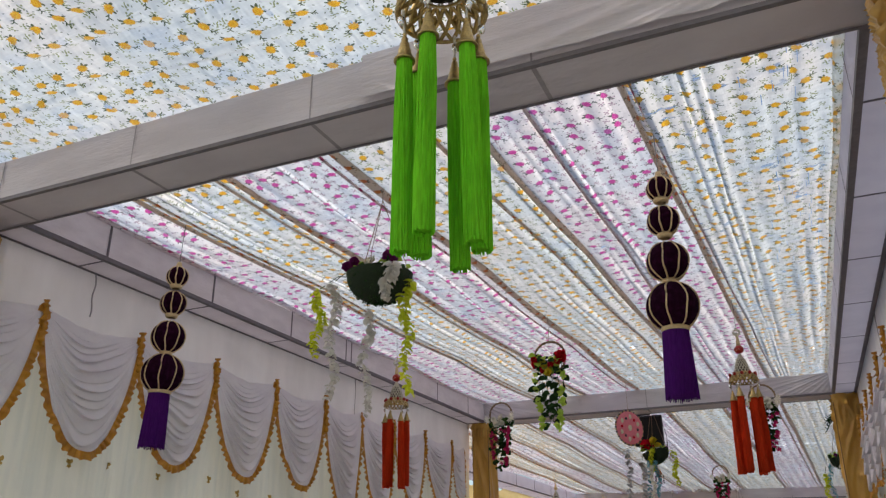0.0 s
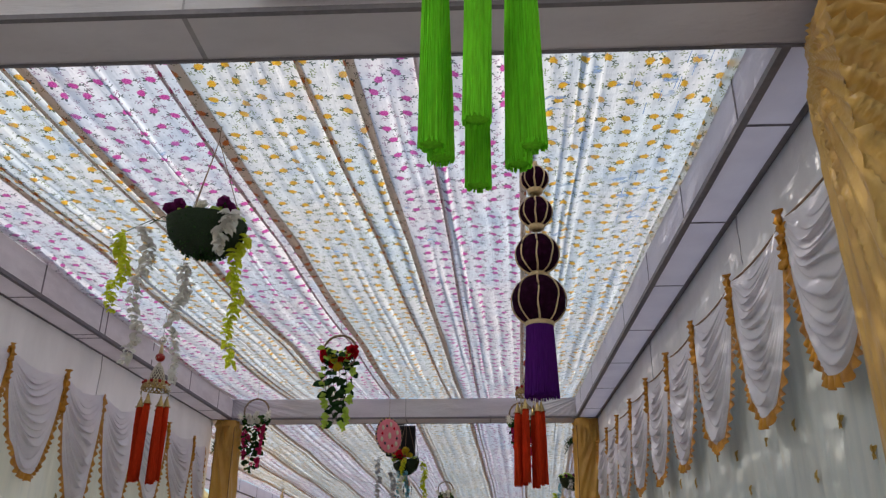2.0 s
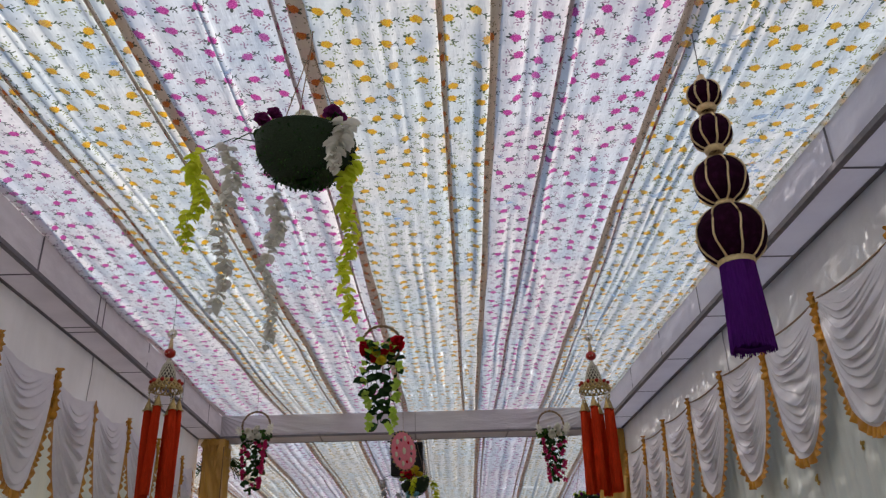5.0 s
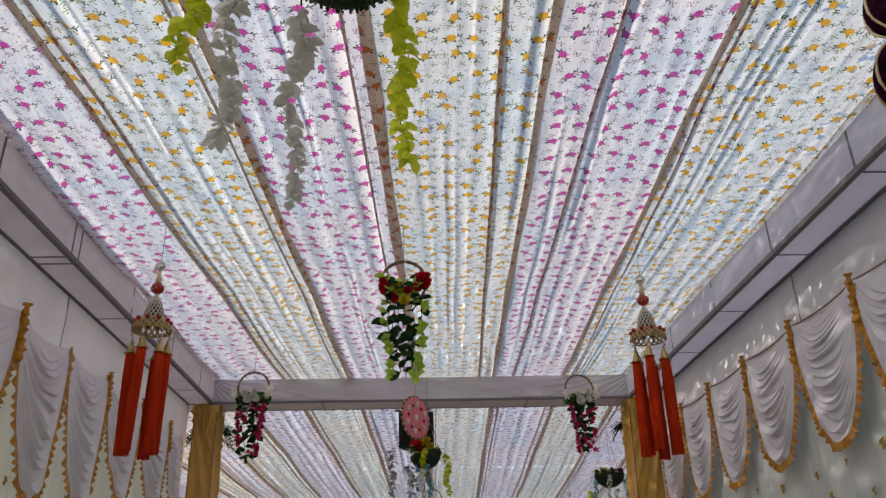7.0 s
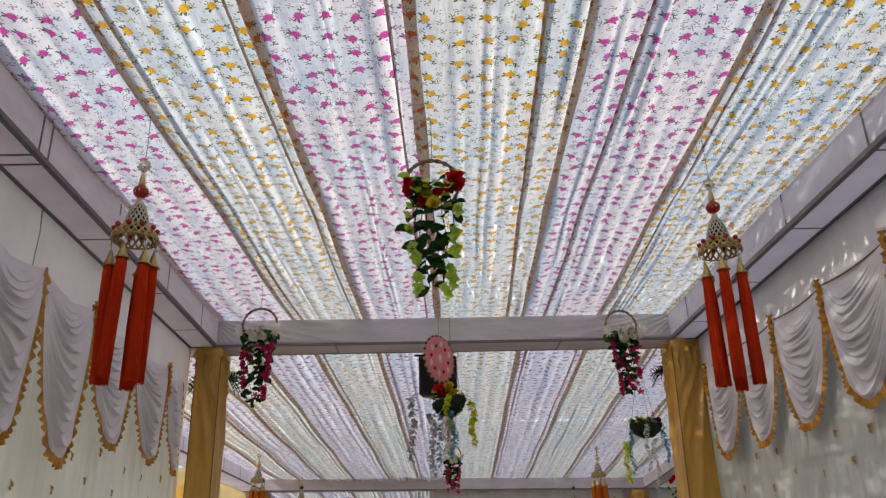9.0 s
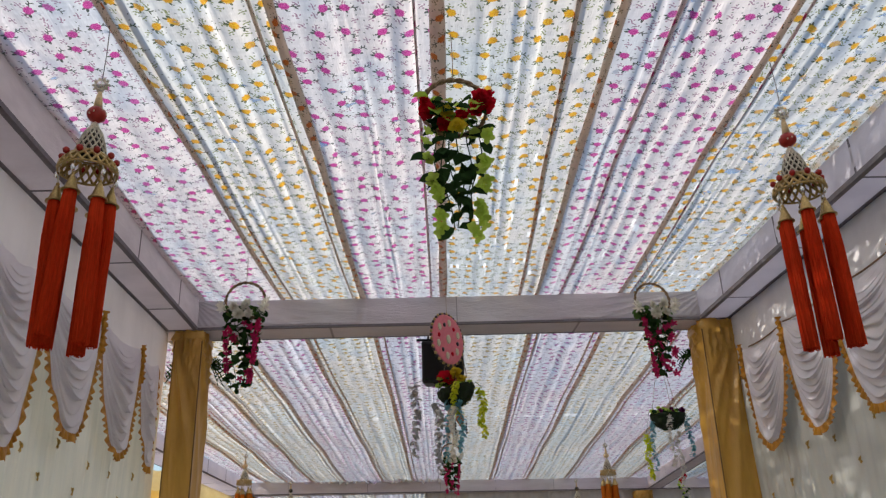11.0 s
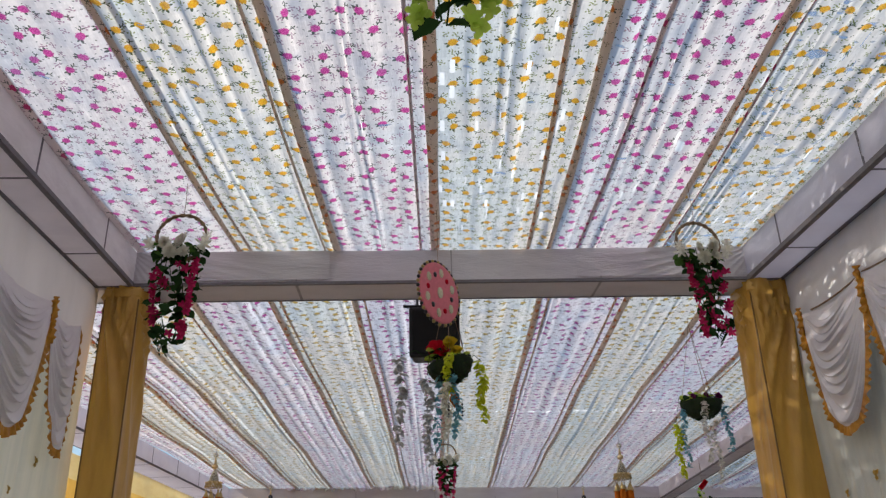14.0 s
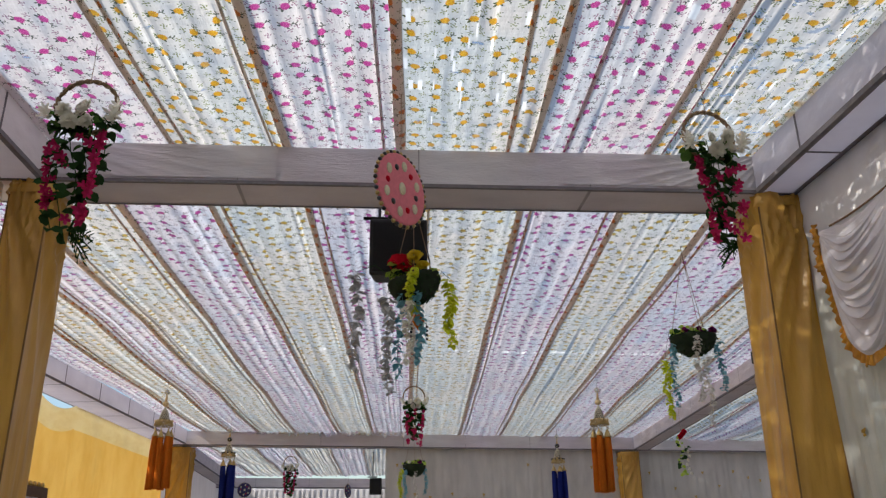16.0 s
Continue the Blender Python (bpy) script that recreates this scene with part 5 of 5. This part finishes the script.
# a short flower drop beside the far side beam
fd = thing("flower_drop", (4.79, 8.0, 3.05), "short hanging drop of red, white and lime flowers", "flower garland")
part("string", Shape().tube([(0, 0, 0.7), (0, 0, 0)], 0.002, 4), M_STRING, fd)
rnd = random.Random(8)
part("leaves", foliage([(rnd.uniform(-0.07, 0.07), rnd.uniform(-0.05, 0.05), -0.1 - 0.06 * i) for i in range(11)], 0.07, 2, rnd, 3), [M_LEAF, M_LIMELEAF], fd)
for i in range(3):
    again("rose", ROSE, fd, pose(rnd.uniform(-0.05, 0.05), -0.05, -0.02 - 0.04 * i))
for i in range(8):
    again("white_flower", CARNATION, fd, pose(rnd.uniform(-0.08, 0.08), -0.06, -0.2 - 0.07 * i) @ Matrix.Diagonal((0.6, 0.6, 0.6, 1)))


# ---------------------------------------------------------------- felt discs
def disc(at, r, top, turn, felt, label, seed, lean=0.0):
    root = thing("felt_disc", at, label, "wall hanging", "felt discs")
    root.rotation_euler = (radians(lean), 0, radians(turn))
    part("string", Shape().tube([(0, 0, r), (0, 0, top - at[2])], 0.0025, 5), M_STRING, root)
    sh = Shape().lathe([(0.001, 0.012), (r * 0.9, 0.012), (r * 0.97, 0.008), (r * 0.97, -0.008), (r * 0.9, -0.012), (0.001, -0.012)], 40)
    sh.v = [(x, z, y) for x, y, z in sh.v]
    part("face", sh, felt, root)
    bead_n = 44
    for mat_, k in ((M_BLACKBEAD, 0), (M_BRASS, 1)):
        rim = Shape()
        for i in range(k, bead_n, 2):
            a = 2 * math.pi * i / bead_n
            rim.ball((r * math.cos(a), 0, r * math.sin(a)), r * 0.06, 7, 5)
        tagged(part("beaded_rim", rim, mat_, root), kind="stuff")
    oval = Shape()
    oval.ball((0, 0, 0), 0.125 * r, 14, 8)
    oval.v = [(x * 0.85, y * 0.3, z * 1.15) for x, y, z in oval.v]
    om = oval.mesh("medallion", M_CREAMMOTIF)
    spot = Shape().ball((0, 0, 0), 0.085 * r, 8, 6)
    spot.v = [(x, y * 0.4, z) for x, y, z in spot.v]
    sm = [spot.mesh("sequin", m) for m in (M_ROSE, M_BLACKBEAD)]
    for s in (-1, 1):
        again("medallion", om, root, pose(0, s * 0.014, 0) @ Matrix.Diagonal((1.25, 1, 1.25, 1)))
        for i in range(6):
            a = 2 * math.pi * i / 6 + 0.4
            again("medallion", om, root, pose(0.66 * r * math.cos(a), s * 0.013, 0.66 * r * math.sin(a)))
            again("sequin", sm[i % 2], root, pose(0.58 * r * math.cos(a + 0.52), s * 0.013, 0.58 * r * math.sin(a + 0.52)))
    return root


disc((-0.095, -0.78, 3.365), 0.235, CEIL, 50, M_PINKDISC, "round pink felt disc with cream medallions and beaded rim", 1, 0)
disc((-3.58, 15.5, 2.62), 0.17, 3.5, 20, M_DARKDISC, "round indigo felt disc with pale sequins", 2)
disc((-1.06, 16.0, 2.60), 0.16, 3.45, 62, M_DARKDISC, "round indigo felt disc with pale sequins", 3)

# bird-shaped felt drop under the second planter
bd = thing("felt_drop", (0.06, 0.36, 2.88), "orange and teal felt drop with small black beads", "wall hanging")
part("body", Shape().lathe([(0.002, 0.05), (0.025, 0.02), (0.045, -0.03), (0.02, -0.07), (0.002, -0.1)], 8), M_ORANGE, bd)
part("string", Shape().tube([(0, 0, 0.05), (0, 0.02, 0.35)], 0.002, 4), M_STRING, bd)
for i in range(5):
    a = 2 * math.pi * i / 5
    s = Shape().tube([(0.06 * math.cos(a), 0.06 * math.sin(a), -0.04), (0.062 * math.cos(a), 0.062 * math.sin(a), -0.17)], 0.0015, 4)
    for j in range(4):
        s.ball((0.062 * math.cos(a), 0.062 * math.sin(a), -0.07 - 0.03 * j), 0.010, 6, 5)
    part("bead_string", s, M_BLACKBEAD, bd)


# ---------------------------------------------------------------- loudspeaker on the beam
def speaker(at, w, h, d, label, rod=0.35):
    root = thing("loudspeaker", at, label, "loudspeaker")
    b = Shape()
    b.add([(-w / 2, 0, 0), (w / 2, 0, 0), (w / 2 * 0.8, d, 0.02), (-w / 2 * 0.8, d, 0.02), (-w / 2, 0, h), (w / 2, 0, h), (w / 2 * 0.8, d, h - 0.02), (-w / 2 * 0.8, d, h - 0.02)],
          [(0, 3, 2, 1), (4, 5, 6, 7), (0, 1, 5, 4), (1, 2, 6, 5), (2, 3, 7, 6), (3, 0, 4, 7)])
    bevelled(part("cabinet", b, M_BLACK, root, smooth=False), 0.02, 3)
    g = Shape().box((-w / 2 + 0.025, -0.012, 0.03), (w / 2 - 0.025, 0.004, h - 0.03))
    bevelled(part("grille", g, M_GRILLE, root, "black perforated grille", False), 0.008)
    br = Shape().tube([(-w / 2 - 0.05, 0.05, h + 0.02), (w * 0.1, 0.05, h + 0.02)], 0.014, 8)
    br.tube([(-w / 2 + 0.08, 0.05, h - 0.01), (-w / 2 + 0.08, 0.05, h + rod)], 0.012, 8)
    part("bracket", br, M_BLACK, root)
    part("cable", Shape().tube([(w * 0.45, 0.1, h * 0.8), (w * 0.55, 0.12, h * 0.3), (w * 0.5, 0.1, -0.12), (w * 0.6, 0.0, 0.05)], 0.004, 5), M_BLACK, root)
    return root


speaker((-0.08, 0.66, 3.30), 0.46, 0.47, 0.28, "black loudspeaker hung from the cross beam")
speaker((-0.35, 15.0, 2.45), 0.3, 0.4, 0.25, "black loudspeaker hung under the far ceiling", 0.72)
tagged(thing("loudspeaker_small", (5.07, 5.5, 3.66), "small black fitting on the side beam", "loudspeaker"), "", "")
bevelled(part("cabinet", Shape().box((-0.06, -0.06, 0), (0.06, 0.06, 0.2)), M_BLACK, bpy.data.objects["loudspeaker_small"], smooth=False), 0.015)


# ---------------------------------------------------------------- leaf sprays behind the posts
def spray(at, label, seed, face):
    rnd = random.Random(seed)
    root = thing("leaf_spray", at, label, "leaf spray", "leaf sprays")
    for i in range(7):
        a = radians(face + rnd.uniform(-75, 75))
        up = rnd.uniform(-0.5, 0.9)
        pts = []
        for t in range(7):
            f = t / 6
            pts.append(Vector((math.cos(a) * 0.15 * f, abs(math.sin(a)) * 0.08 * f, up * 0.16 * f - 0.1 * f * f)))
        sh = Shape().tube(pts, 0.0025, 4)
        for p in pts[1:]:
            for s in (-1, 1):
                sh.leaf(p, (math.cos(a) * 0.7, math.sin(a), s * 0.8), (0, -1, 0), 0.06, 0.012)
        part("frond", sh, M_LEAF, root)
    return root


spray((-2.50, 0.405, 3.50), "dark green palm spray tucked behind the post", 1, 0)
spray((-2.76, 0.405, 3.50), "dark green palm spray tucked behind the post", 2, 180)
spray((2.57, 0.405, 3.50), "dark green palm spray tucked behind the post", 3, 180)

# carved arch against the golden wall
ar = thing("carved_arch", (-5.1, 6.4, 0.0), "dark carved wooden backdrop frame with gilt knobs", "backdrop frame")
part("panel", Shape().box((0, -1.1, 0.0), (0.06, 0.55, 2.02)), M_WALL, ar, "pale cloth panel", False)
part("frame", Shape().box((-0.01, -1.2, 2.02), (0.10, 0.75, 2.16)), M_BROWN, ar, "dark carved top rail", False)
part("frame", Shape().box((-0.01, 0.55, 0.0), (0.10, 0.75, 2.02)), M_BROWN, ar, "dark carved side rail", False)
knob = Shape().ball((0, 0, 0), 0.035, 10, 8, 0, 1.3).mesh("knob", M_BRASS)
for i in range(14):
    again("knob", knob, ar, pose(0.04, -1.15 + i * 0.14, 2.19))
